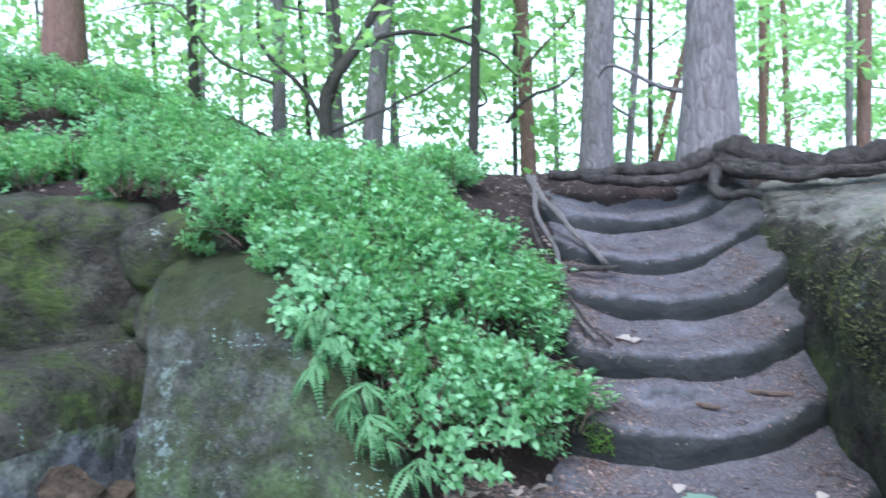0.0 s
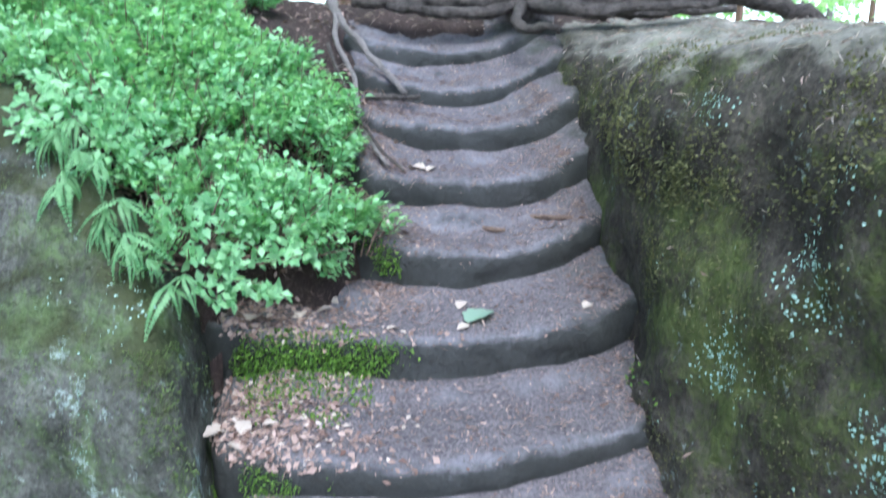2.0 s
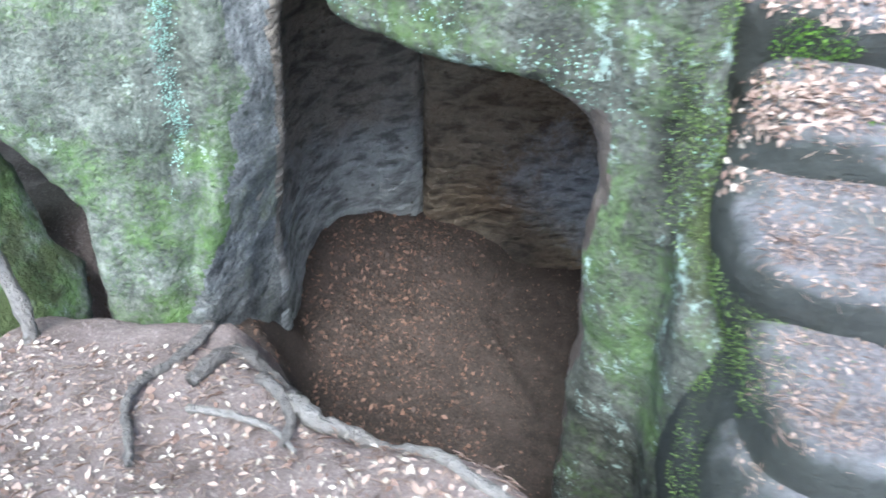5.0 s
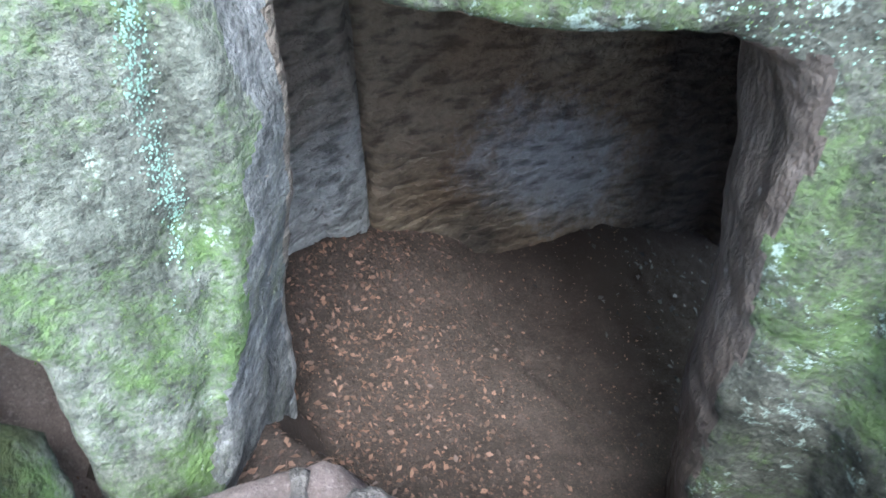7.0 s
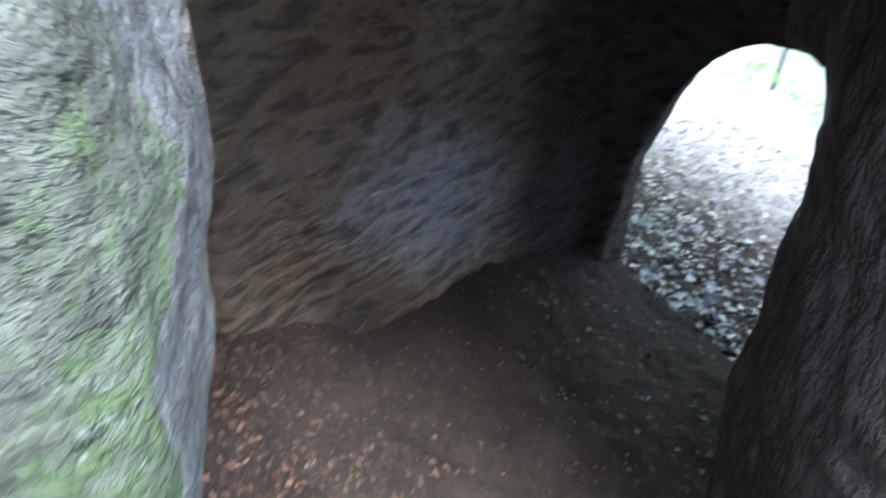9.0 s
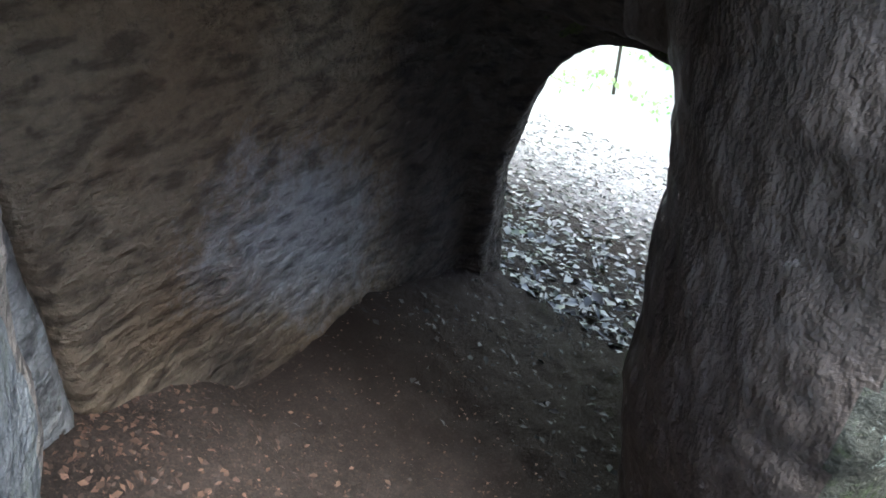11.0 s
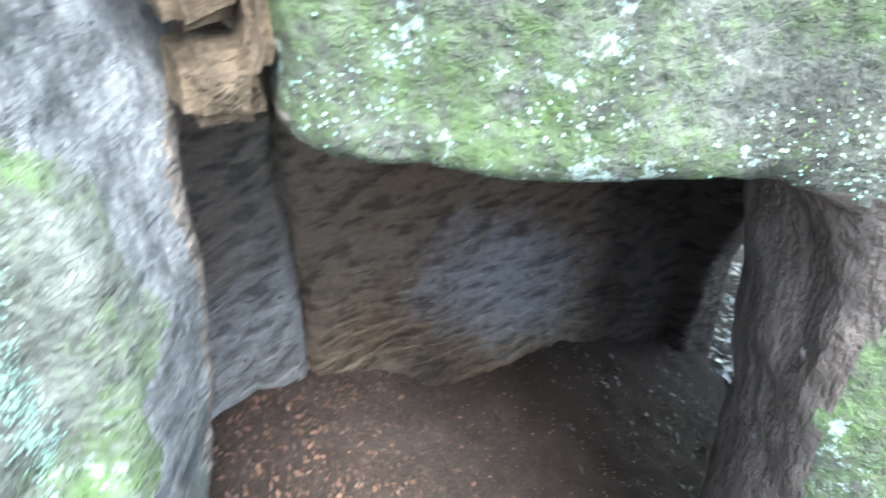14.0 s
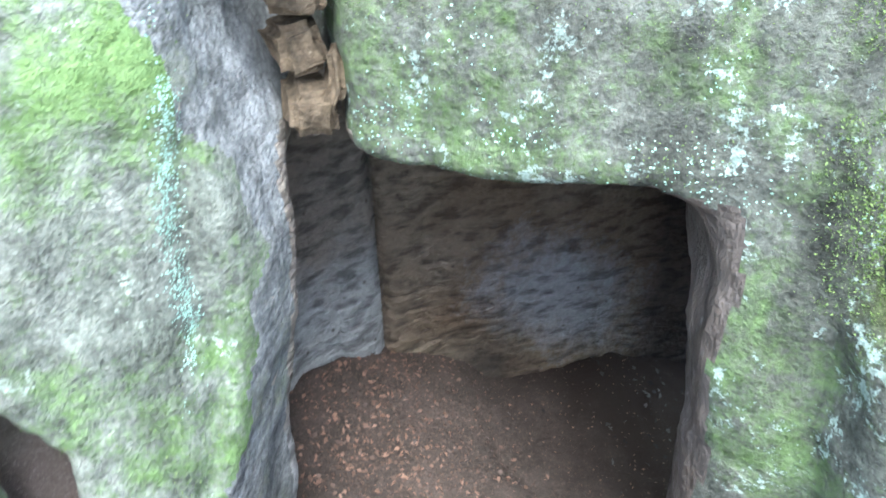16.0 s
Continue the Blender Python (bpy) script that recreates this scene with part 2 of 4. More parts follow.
def leaf_material(name, a, b, through_light=0.3, island=True):
    m = Mat(name, 0.55, 0.35)
    c = m.mix(m.random(island), a, b)
    m.colour(c)
    tr = m.t.nodes.new("ShaderNodeBsdfTranslucent")
    m.link(m.mix(1.0, c, (1.0, 1.0, 0.55), "MULTIPLY"), tr.inputs[0])
    mx = m.t.nodes.new("ShaderNodeMixShader")
    mx.inputs[0].default_value = through_light
    out = m.t.nodes["Material Output"]
    m.link(m.p.outputs[0], mx.inputs[1])
    m.link(tr.outputs[0], mx.inputs[2])
    m.link(mx.outputs[0], out.inputs[0])
    return m.m


BILBERRY = leaf_material("bilberry_leaf", (0.16, 0.38, 0.15), (0.44, 0.74, 0.40), 0.44)
FERN = leaf_material("fern_leaf", (0.09, 0.23, 0.08), (0.20, 0.38, 0.16))
CANOPY = leaf_material("oak_canopy_leaf", (0.30, 0.56, 0.24), (0.52, 0.78, 0.44), 0.66)
LITTER = leaf_material("dead_leaf", (0.15, 0.09, 0.065), (0.44, 0.33, 0.265), 0.1)
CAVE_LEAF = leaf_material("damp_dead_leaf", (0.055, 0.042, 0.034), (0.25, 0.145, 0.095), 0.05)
# Wet leaves in two tones: darkened for the dim tunnel, paled for daylight.
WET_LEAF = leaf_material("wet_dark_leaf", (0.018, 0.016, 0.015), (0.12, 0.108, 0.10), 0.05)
WET_PALE = leaf_material("wet_pale_leaf", (0.04, 0.036, 0.035), (0.38, 0.36, 0.35), 0.05)
WET_PALE.node_tree.nodes["Principled BSDF"].inputs["Roughness"].default_value = 0.3
WET_LEAF.node_tree.nodes["Principled BSDF"].inputs["Specular IOR Level"].default_value = 0.15
PALE = leaf_material("pale_dead_leaf", (0.42, 0.36, 0.28), (0.6, 0.52, 0.44), 0.1)
FRESH = leaf_material("fallen_green_leaf", (0.24, 0.36, 0.25), (0.34, 0.45, 0.33), 0.2, False)
OLIVE_MOSS = leaf_material("olive_moss_tuft", (0.075, 0.085, 0.028), (0.17, 0.175, 0.065), 0.2)
EDGE_MOSS = leaf_material("dull_moss_tuft", (0.07, 0.12, 0.03), (0.17, 0.235, 0.07), 0.2)
MOSS = leaf_material("moss_tuft", (0.07, 0.16, 0.02), (0.19, 0.33, 0.05), 0.25)


def bark_material(name, a, b, scale=1.0):
    m = Mat(name, 0.95, 0.15)
    co = m.mapped((7 * scale, 7 * scale, 1.7 * scale))
    warp = m.t.nodes.new("ShaderNodeTexNoise")
    warp.inputs["Scale"].default_value, warp.inputs["Detail"].default_value = 2.5, 4
    m.link(co, warp.inputs["Vector"])
    co = m.mix(0.35, co, warp.outputs["Color"], "ADD")
    plates = m.voronoi(3.6, "DISTANCE_TO_EDGE", co)
    n = m.noise(3.0, 6, 0.7, co)
    c = m.mix(m.ramp(n, (0.3, 0.0), (0.7, 1.0)), a, b)
    c = m.mix(m.ramp(plates, (0.0, 0.6), (0.06, 0.0)), c, (0.11, 0.095, 0.085))
    c = m.mix(0.5, c, m.ramp(m.noise(9, 5, 0.75, co), (0.35, 0.45), (0.62, 1.0)), "MULTIPLY")
    return m.colour(c).bump(m.math("ADD", m.ramp(plates, (0.0, 0.0), (0.25, 0.7)), m.math("MULTIPLY", n, 1.2)), 0.02, 0.6).m


BARK = bark_material("pine_bark", (0.17, 0.15, 0.14), (0.38, 0.345, 0.325))
BARK_RED = bark_material("reddish_bark", (0.22, 0.13, 0.09), (0.32, 0.21, 0.16))
BARK_DARK = bark_material("dark_bark", (0.06, 0.055, 0.045), (0.12, 0.11, 0.085), 2)
def root_material(name, a, b):
    m = Mat(name, 0.9, 0.2)
    n = m.noise(14, 6, 0.75)
    m.colour(m.mix(m.ramp(n, (0.3, 0.0), (0.7, 1.0)), a, b))
    return m.bump(m.math("ADD", n, m.noise(50, 4, 0.7)), 0.045, 1.0).m


ROOT = root_material("root_bark", (0.035, 0.03, 0.026), (0.17, 0.15, 0.125))
ROOT_GREY = root_material("grey_root_bark", (0.10, 0.09, 0.08), (0.27, 0.245, 0.215))
ROOT_PALE = root_material("pale_root_bark", (0.20, 0.18, 0.16), (0.36, 0.33, 0.29))
TWIG = bark_material("dry_twig", (0.16, 0.11, 0.08), (0.30, 0.22, 0.16), 3)
BLOCK = rock_material("tan_sandstone", (0.14, 0.105, 0.065), (0.24, 0.18, 0.115), (0.12, 0.09, 0.05), (0.2, 0.15, 0.09), 0.6, (0.5, 0.42, 0.3), 0.7)


# Emission standing in for the blown-out sky; it also lights the scene.
sky_glow = bpy.data.materials.new("glowing_sky_sheet")
sky_glow.use_nodes = True
sky_glow.node_tree.nodes.clear()
glow = sky_glow.node_tree.nodes.new("ShaderNodeEmission")
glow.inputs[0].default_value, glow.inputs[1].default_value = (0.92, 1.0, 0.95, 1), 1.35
sky_glow.node_tree.links.new(glow.outputs[0], sky_glow.node_tree.nodes.new("ShaderNodeOutputMaterial").inputs[0])
SKY_GLOW = sky_glow


# ---- mesh tools ----
LATTICE = np.random.default_rng(3).random((32, 32, 32)).astype(np.float32) * 2 - 1


def value_noise(p, scale, octaves=3, gain=0.5):
    """Smooth noise from -1 to 1 at the points p (n, 3)."""
    total, amp, norm = 0.0, 1.0, 0.0
    for o in range(octaves):
        q = np.asarray(p, float) * scale * 2**o + 17.3 * o
        i = np.floor(q).astype(int)
        f = q - i
        f = f * f * (3 - 2 * f)
        out = 0.0
        for dx in (0, 1):
            for dy in (0, 1):
                for dz in (0, 1):
                    w = (f[:, 0] if dx else 1 - f[:, 0]) * (f[:, 1] if dy else 1 - f[:, 1]) * (f[:, 2] if dz else 1 - f[:, 2])
                    out = out + w * LATTICE[(i[:, 0] + dx) % 32, (i[:, 1] + dy) % 32, (i[:, 2] + dz) % 32]
        total, norm, amp = total + amp * out, norm + amp, amp * gain
    return total / norm


def smin(a, b, r):
    h = np.clip(0.5 + 0.5 * (b - a) / r, 0, 1)
    return b + (a - b) * h - r * h * (1 - h)


def smax(a, b, r):
    return -smin(-a, -b, r)


def smooth(a, b, v):
    u = np.clip((np.asarray(v, float) - a) / (b - a), 0, 1)
    return u * u * (3 - 2 * u)


def net(field, lo, hi, cell):
    """Vertices and quads of the surface where field(x, y, z) = 0, negative inside."""
    ax = [np.arange(l, h + cell, cell) for l, h in zip(lo, hi)]
    X, Y, Z = np.meshgrid(*ax, indexing="ij", sparse=True)
    v = field(X, Y, Z).astype(np.float32)
    v = np.broadcast_to(v, [len(a) for a in ax]).copy()
    for axis in range(3):
        for end in (0, -1):
            edge = [slice(None)] * 3
            edge[axis] = end
            v[tuple(edge)] = np.maximum(v[tuple(edge)], 0.25 * cell)
    inside = v < 0
    n = [len(a) - 1 for a in ax]
    count = np.zeros(n, np.int8)
    for dx in (0, 1):
        for dy in (0, 1):
            for dz in (0, 1):
                count += inside[dx : dx + n[0], dy : dy + n[1], dz : dz + n[2]]
    cells = np.argwhere((count > 0) & (count < 8))
    index = np.full(n, -1, np.int64)
    index[tuple(cells.T)] = np.arange(len(cells))
    total, hits = np.zeros((len(cells), 3)), np.zeros(len(cells))
    for axis in range(3):
        o1, o2 = [a for a in range(3) if a != axis]
        for a in (0, 1):
            for b in (0, 1):
                off = np.zeros(3, int)
                off[o1], off[o2] = a, b
                p = cells + off
                q = p.copy()
                q[:, axis] += 1
                va, vb = v[tuple(p.T)], v[tuple(q.T)]
                cross = (va < 0) != (vb < 0)
                t = np.where(cross, va / np.where(cross, va - vb, 1), 0)
                place = p.astype(float)
                place[:, axis] += t
                total[cross] += place[cross]
                hits[cross] += 1
    verts = total / hits[:, None] * cell + np.array(lo)
    quads = []
    for axis in range(3):
        o1, o2 = (axis + 1) % 3, (axis + 2) % 3
        a = [slice(None)] * 3
        b = [slice(None)] * 3
        a[axis], b[axis] = slice(0, -1), slice(1, None)
        flip = inside[tuple(a)] != inside[tuple(b)]
        e = np.argwhere(flip)
        e = e[(e[:, o1] > 0) & (e[:, o2] > 0) & (e[:, o1] < n[o1]) & (e[:, o2] < n[o2])]
        out = inside[tuple(e.T)]
        ring = []
        for d1, d2 in ((0, 0), (1, 0), (1, 1), (0, 1)):
            c = e.copy()
            c[:, o1] -= 1 - d1
            c[:, o2] -= 1 - d2
            ring.append(index[tuple(c.T)])
        ring = np.stack(ring, 1)
        ring[~out] = ring[~out][:, ::-1]
        quads.append(ring)
    return verts, np.concatenate(quads)


def mesh_of(name, verts, faces, mats, index=None, flat=False):
    me = bpy.data.meshes.new(name)
    faces = np.asarray(faces)
    k = faces.shape[1]
    me.vertices.add(len(verts))
    me.vertices.foreach_set("co", np.asarray(verts, np.float32).ravel())
    me.loops.add(faces.size)
    me.loops.foreach_set("vertex_index", faces.astype(np.int32).ravel())
    me.polygons.add(len(faces))
    me.polygons.foreach_set("loop_start", np.arange(0, faces.size, k, dtype=np.int32))
    for m in mats:
        me.materials.append(m)
    if index is not None:
        me.polygons.foreach_set("material_index", np.asarray(index, np.int32))
    me.polygons.foreach_set("use_smooth", np.full(len(faces), not flat))
    me.update(calc_edges=True)
    me.validate()
    return me


def normals_of(verts, faces):
    n = np.zeros_like(verts)
    f = np.cross(verts[faces[:, 2]] - verts[faces[:, 0]], verts[faces[:, 3]] - verts[faces[:, 1]])
    for k in range(4):
        np.add.at(n, faces[:, k], f)
    return n / np.maximum(np.linalg.norm(n, axis=1), 1e-9)[:, None]


def rock(name, field, lo, hi, cell, mats, rough, index_of=None, parent=None):
    """A solid from a distance field, roughened along its normals. rough: (scale, height) pairs."""
    v, q = net(field, lo, hi, cell)
    nrm = normals_of(v, q)
    for scale, height in rough:
        v = v + nrm * (value_noise(v + scale, scale, 3) * height)[:, None]
    index = index_of(v[q].mean(1)) if index_of else None
    ob = new(name, mesh_of(name, v, q, mats, index))
    if parent:
        ob.parent = parent
    return ob


def part(name, bm, material, parent, label=""):
    me = bpy.data.meshes.new(name)
    bm.to_mesh(me)
    bm.free()
    me.materials.append(material)
    for p in me.polygons:
        p.use_smooth = True
    ob = new(name, me)
    ob.parent = parent
    return tagged(ob, label) if label else ob


def tube(bm, pts, radii, sides=8, wobble=0.0):
    """A tapered, closed tube along points."""
    pts = [Vector(p) for p in pts]
    rings = []
    for i, (p, r) in enumerate(zip(pts, radii)):
        d = (pts[min(i + 1, len(pts) - 1)] - pts[max(i - 1, 0)]).normalized()
        a = d.orthogonal().normalized() if i == 0 else (a - d * a.dot(d)).normalized()
        b = d.cross(a)
        ring = []
        for k in range(sides):
            th = 2 * math.pi * k / sides
            rr = r * (1 + wobble * random.uniform(-1, 1))
            ring.append(bm.verts.new(p + (a * math.cos(th) + b * math.sin(th)) * rr))
        rings.append(ring)
    for r0, r1 in zip(rings, rings[1:]):
        for k in range(sides):
            bm.faces.new((r0[k], r0[(k + 1) % sides], r1[(k + 1) % sides], r1[k]))
    bm.faces.new(rings[0][::-1])
    bm.faces.new(rings[-1])


def curve_points(pts, per=6):
    """Catmull-Rom points through pts."""
    pts = [Vector(p) for p in pts]
    ext = [pts[0] * 2 - pts[1], *pts, pts[-1] * 2 - pts[-2]]
    out = []
    for i in range(1, len(ext) - 2):
        p0, p1, p2, p3 = ext[i - 1 : i + 3]
        for k in range(per):
            t = k / per
            out.append(0.5 * (2 * p1 + (p2 - p0) * t + (2 * p0 - 5 * p1 + 4 * p2 - p3) * t * t + (3 * p1 - p0 - 3 * p2 + p3) * t**3))
    return out + [pts[-1]]


def leaves_mesh(name, places, ups, alongs, lengths, widths, mat, bend=0.25):
    """Many small folded leaves in one mesh: four corners and a raised tip line each."""
    places, ups, alongs = (np.asarray(a, float) for a in (places, ups, alongs))
    alongs = alongs / np.linalg.norm(alongs, axis=1)[:, None]
    across = np.cross(alongs, ups)
    across /= np.maximum(np.linalg.norm(across, axis=1), 1e-6)[:, None]
    ups = np.cross(across, alongs)
    L, W = np.asarray(lengths)[:, None], np.asarray(widths)[:, None]
    a = places
    m1 = places + alongs * L * 0.5 + across * W * 0.5 + ups * L * bend * 0.35
    m2 = places + alongs * L * 0.5 - across * W * 0.5 + ups * L * bend * 0.35
    b = places + alongs * L - ups * L * bend * 0.3
    mid = places + alongs * L * 0.5
    v = np.stack([a, m1, b, m2, mid], 1).reshape(-1, 3)
    base = np.arange(len(places))[:, None] * 5
    f = np.concatenate([base + [0, 1, 4], base + [1, 2, 4], base + [2, 3, 4], base + [3, 0, 4]])
    return mesh_of(name, v, f, [mat])


# ---- plan of the place ----
FACE_A, FACE_N = (-0.04, 1.86), (-0.475, -0.88)
STEPS = [(0.60, -0.84), (0.85, -0.64), (1.10, -0.45), (1.35, -0.25), (1.60, -0.06), (1.92, 0.13), (2.28, 0.37), (2.60, 0.59), (2.90, 0.80), (3.20, 0.99), (3.50, 1.16), (3.83, 1.33)]
PLATEAU = 1.56


def stair_height(y):
    return np.interp(y, [0.3, 0.6, 1.35, 1.92, 2.9, 3.83, 4.2, 20], [-0.8, -0.75, -0.2, 0.2, 0.85, 1.38, 1.56, 1.7])


def ground_height(x, y):
    """The sheet of ground: the apron before the cave, the cave's floor, the tunnel's floor and the land round about."""
    x, y = np.broadcast_arrays(np.asarray(x, float), np.asarray(y, float))
    apron = -0.54 + 0.08 * np.clip(x + 0.2, -3, 0) - 0.13 * np.clip(y, -1.5, 1.8) - 0.10 * smooth(0.4, 1.6, y)
    apron = apron - 0.25 * smooth(0.2, 1.2, x) * smooth(0.0, 1.0, y) + 0.05 * np.minimum(y, 0) * -1
    apron = apron - 0.5 * smooth(1.84, 2.15, y) * smooth(-2.3, -1.9, x) * smooth(0.3, -0.3, x)
    heap = np.interp(x, [-1.6, -1.05, -0.75, -0.5, -0.3, 0.0, 0.3, 0.7, 1.3, 1.7, 2.5], [0.26, 0.27, 0.22, 0.12, 0.12, 0.18, 0.24, 0.22, 0.16, 0.08, 0.0])
    wall_y = 3.87 + 0.15 * np.clip(x + 1.056, 0, 9) + 0.5 * np.clip(x + 1.056, -1, 0)
    cave = -2.2 - 0.30 * (np.clip(x, -2.2, 9) + 1.1) + heap * np.exp(-(((y - wall_y) / 0.5) ** 2))
    rim = np.interp(y, [2.6, 2.8, 3.0, 3.2, 3.4, 3.65, 3.9], [-0.05, -0.21, -0.34, -0.46, -0.54, -0.56, -0.49])
    cave = cave - 0.07 * smooth(rim - 0.03, rim + 0.05, x) * smooth(2.4, 3.0, y) * smooth(0.5, -0.1, x)
    edge = 1.52 - 0.40 * np.clip(x + 1.1, -0.3, 1.2) + 0.04 * np.sin(9 * x)
    into = smooth(edge, edge + 0.5, y) * smooth(-1.36, -1.12, x + 0.5 * np.maximum(y - 2.0, 0) + 0.04 * np.sin(11 * y))
    into = np.maximum(into, smooth(2.6, 3.2, y) * smooth(-2.6, -2.0, x))
    into = np.maximum(into, smooth(2.0, 3.6, x) * smooth(0.5, 2.5, y))
    z = apron * (1 - into) + cave * into
    far = smooth(8, 22, np.hypot(x, y - 2))
    return z * (1 - far) - 4.2 * far


def bank_front(x):
    return np.where(x > 0.0, 2.44 + 0.22 * smooth(0.25, 0.55, x) + 0.05 * np.sin(13 * x), 2.30 + np.clip(-x, 0, 1.25) * 0.86)


def bank_height(x, y):
    """The earth bank above the rocks, with the plateau that the stair climbs to, and the gully below the tunnel's mouth."""
    x, y = np.broadcast_arrays(np.asarray(x, float), np.asarray(y, float))
    hill = 0.38 + 0.62 * (y - 2.1) - 0.16 * np.clip(x, -1.2, 0.5) * 2 - 0.12 * np.clip(x + 1.2, -4, 0)
    hill = hill + 0.16 * np.exp(-(((x + 0.1) / 0.5) ** 2) - ((y - 3.0) / 0.6) ** 2)
    top = PLATEAU + 0.03 + 0.75 * smooth(-0.3, -3.0, x) * smooth(3.6, 5.2, y) + 0.55 * smooth(-1.5, -4.5, x) * smooth(4.0, 7.0, y)
    z = smin(hill, top, 0.25)
    onstairs = smooth(0.30, 0.56, x + 0.06 * np.sin(6 * y)) * smooth(4.4, 3.9, y)
    z = z * (1 - onstairs) + (stair_height(y) - 0.12) * onstairs
    z = z - 0.25 * smooth(6.5, 12, y)
    front = np.where(x > 0.6, 4.0, bank_front(x))
    z = z - 0.6 * (1 - smooth(front - 0.02, front + 0.12, y))
    dx, dy = x - 2.25, y - 3.85
    along, aside = 0.704 * dx + 0.71 * dy, np.abs(-0.71 * dx + 0.704 * dy)
    gully = smooth(1.15, 1.5, along) * smooth(1.7, 1.2, aside - 0.55 * np.maximum(along, 0))
    return z * (1 - gully) + (ground_height(x, y) - 0.15) * gully


def heightfield(name, xs, ys, height, mats, bumps, keep=None, thick=0.0):
    X, Y = np.meshgrid(xs, ys, indexing="ij")
    Z = height(X, Y)
    p = np.stack([X, Y, Z], -1).reshape(-1, 3)
    for scale, h in bumps:
        p[:, 2] += value_noise(p * (1, 1, 0) + 3, scale, 3) * h
    i = np.arange(len(xs) * len(ys)).reshape(len(xs), len(ys))
    q = np.stack([i[:-1, :-1], i[1:, :-1], i[1:, 1:], i[:-1, 1:]], -1).reshape(-1, 4)
    if keep is not None:
        c = p[q].mean(1)
        q = q[keep(c[:, 0], c[:, 1])]
        used = np.unique(q)
        remap = np.full(len(p), -1)
        remap[used] = np.arange(len(used))
        p, q = p[used], remap[q]
    return new(name, mesh_of(name, p, q, mats))


def spread(lo, hi, fine, a, b, coarse):
    """Fine steps from a to b, growing ones outside."""
    left, right, s, v = [], [], coarse, a
    while v > lo:
        v -= s
        s *= 1.35
        left.append(v)
    s, v = coarse, b
    while v < hi:
        v += s
        s *= 1.35
        right.append(v)
    return np.array(left[::-1] + list(np.arange(a, b + 1e-6, fine)) + right)


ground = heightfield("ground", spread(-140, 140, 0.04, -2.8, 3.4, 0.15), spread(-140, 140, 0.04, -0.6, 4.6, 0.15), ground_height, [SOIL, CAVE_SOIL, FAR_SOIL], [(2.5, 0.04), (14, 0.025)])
me = ground.data
c = np.zeros(len(me.polygons) * 3)
me.polygons.foreach_get("center", c)
c = c.reshape(-1, 3)
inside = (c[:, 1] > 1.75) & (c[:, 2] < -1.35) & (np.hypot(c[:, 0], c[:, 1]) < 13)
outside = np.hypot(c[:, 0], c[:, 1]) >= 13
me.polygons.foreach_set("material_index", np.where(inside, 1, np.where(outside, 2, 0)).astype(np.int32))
tagged(ground, "brown forest soil strewn with needles and dead leaves", "ground", kind="structure")


# ---- the rock with the hewn cave ----
def EXIT(x, y):
    """The plane of the tunnel's far mouth, positive outside."""
    return 0.93 * (x - 1.885) + 0.37 * (y - 3.72) - 0.04


def cave_room(x, y, z):
    """Hollow of the room with the passage and the arched mouth behind it, negative inside."""
    w1 = 0.50 * (-(x + 1.056)) + 0.866 * (y - 3.87)
    w2 = -0.148 * (x + 1.056) + 0.989 * (y - 3.87)
    left = -(x + 1.62)
    flank = 0.88 * (x + 0.255) - 0.47 * (y - 2.0)
    back = 0.45 * (x + 0.02) - 0.9 * (y - 2.52)
    pier = smin(flank, back, 0.18) + 0.02 * np.sin(3 * z) + 0.07 * np.minimum(z + 1.2, 0) + 0.15 * np.maximum(z + 1.2, 0)
    front = 2.32 - 0.54 * (x + 0.9) - y
    room = smax(smax(smax(w1, w2, 0.03), left, 0.3), smax(x - 0.85, front, 0.2), 0.2)
    room = smax(room, pier, 0.1)
    room = smax(room, z + 0.12 + 0.15 * np.maximum(x + 0.4, 0), 0.25)
    along = 0.93 * (x - 1.885) + 0.37 * (y - 3.72)
    side = -0.37 * (x - 1.885) + 0.93 * (y - 3.72)
    passage = smax(smax(w2, -side - 0.85, 0.15), z + 0.85 + 0.15 * x, 0.3)
    passage = smax(smax(passage, along + 0.38, 0.08), 0.4 - x, 0.1)
    mouth = np.sqrt((np.abs(side + 0.05) / 0.62) ** 2.3 + (np.maximum(z + 3.0, 0) / 1.74) ** 2.3) - 1.0
    mouth = smax(mouth * 0.55, -along - 0.7, 0.1)
    room = smin(smin(room, passage, 0.1), mouth, 0.06)
    crack = 0.10 * np.exp(-(((x + 1.056 + 0.012 * np.sin(5 * z) + 0.008 * np.sin(13 * z)) / 0.020) ** 2)) * (y > 3.5)
    return smax(room, -(z + 4.4), 0.05) - crack


def doorway(x, y, z):
    """The hewn opening under the lintel."""
    right = x + 0.265 + 0.035 * (z + 0.6) - 0.25 * np.maximum(y - 2.1, 0)
    top = z + 0.15 + 0.02 * np.sin(5 * x)
    d = smax(right, top, 0.28)
    d = smax(d, y - 3.1, 0.05)
    return smax(d, -1.9 - x, 0.05)


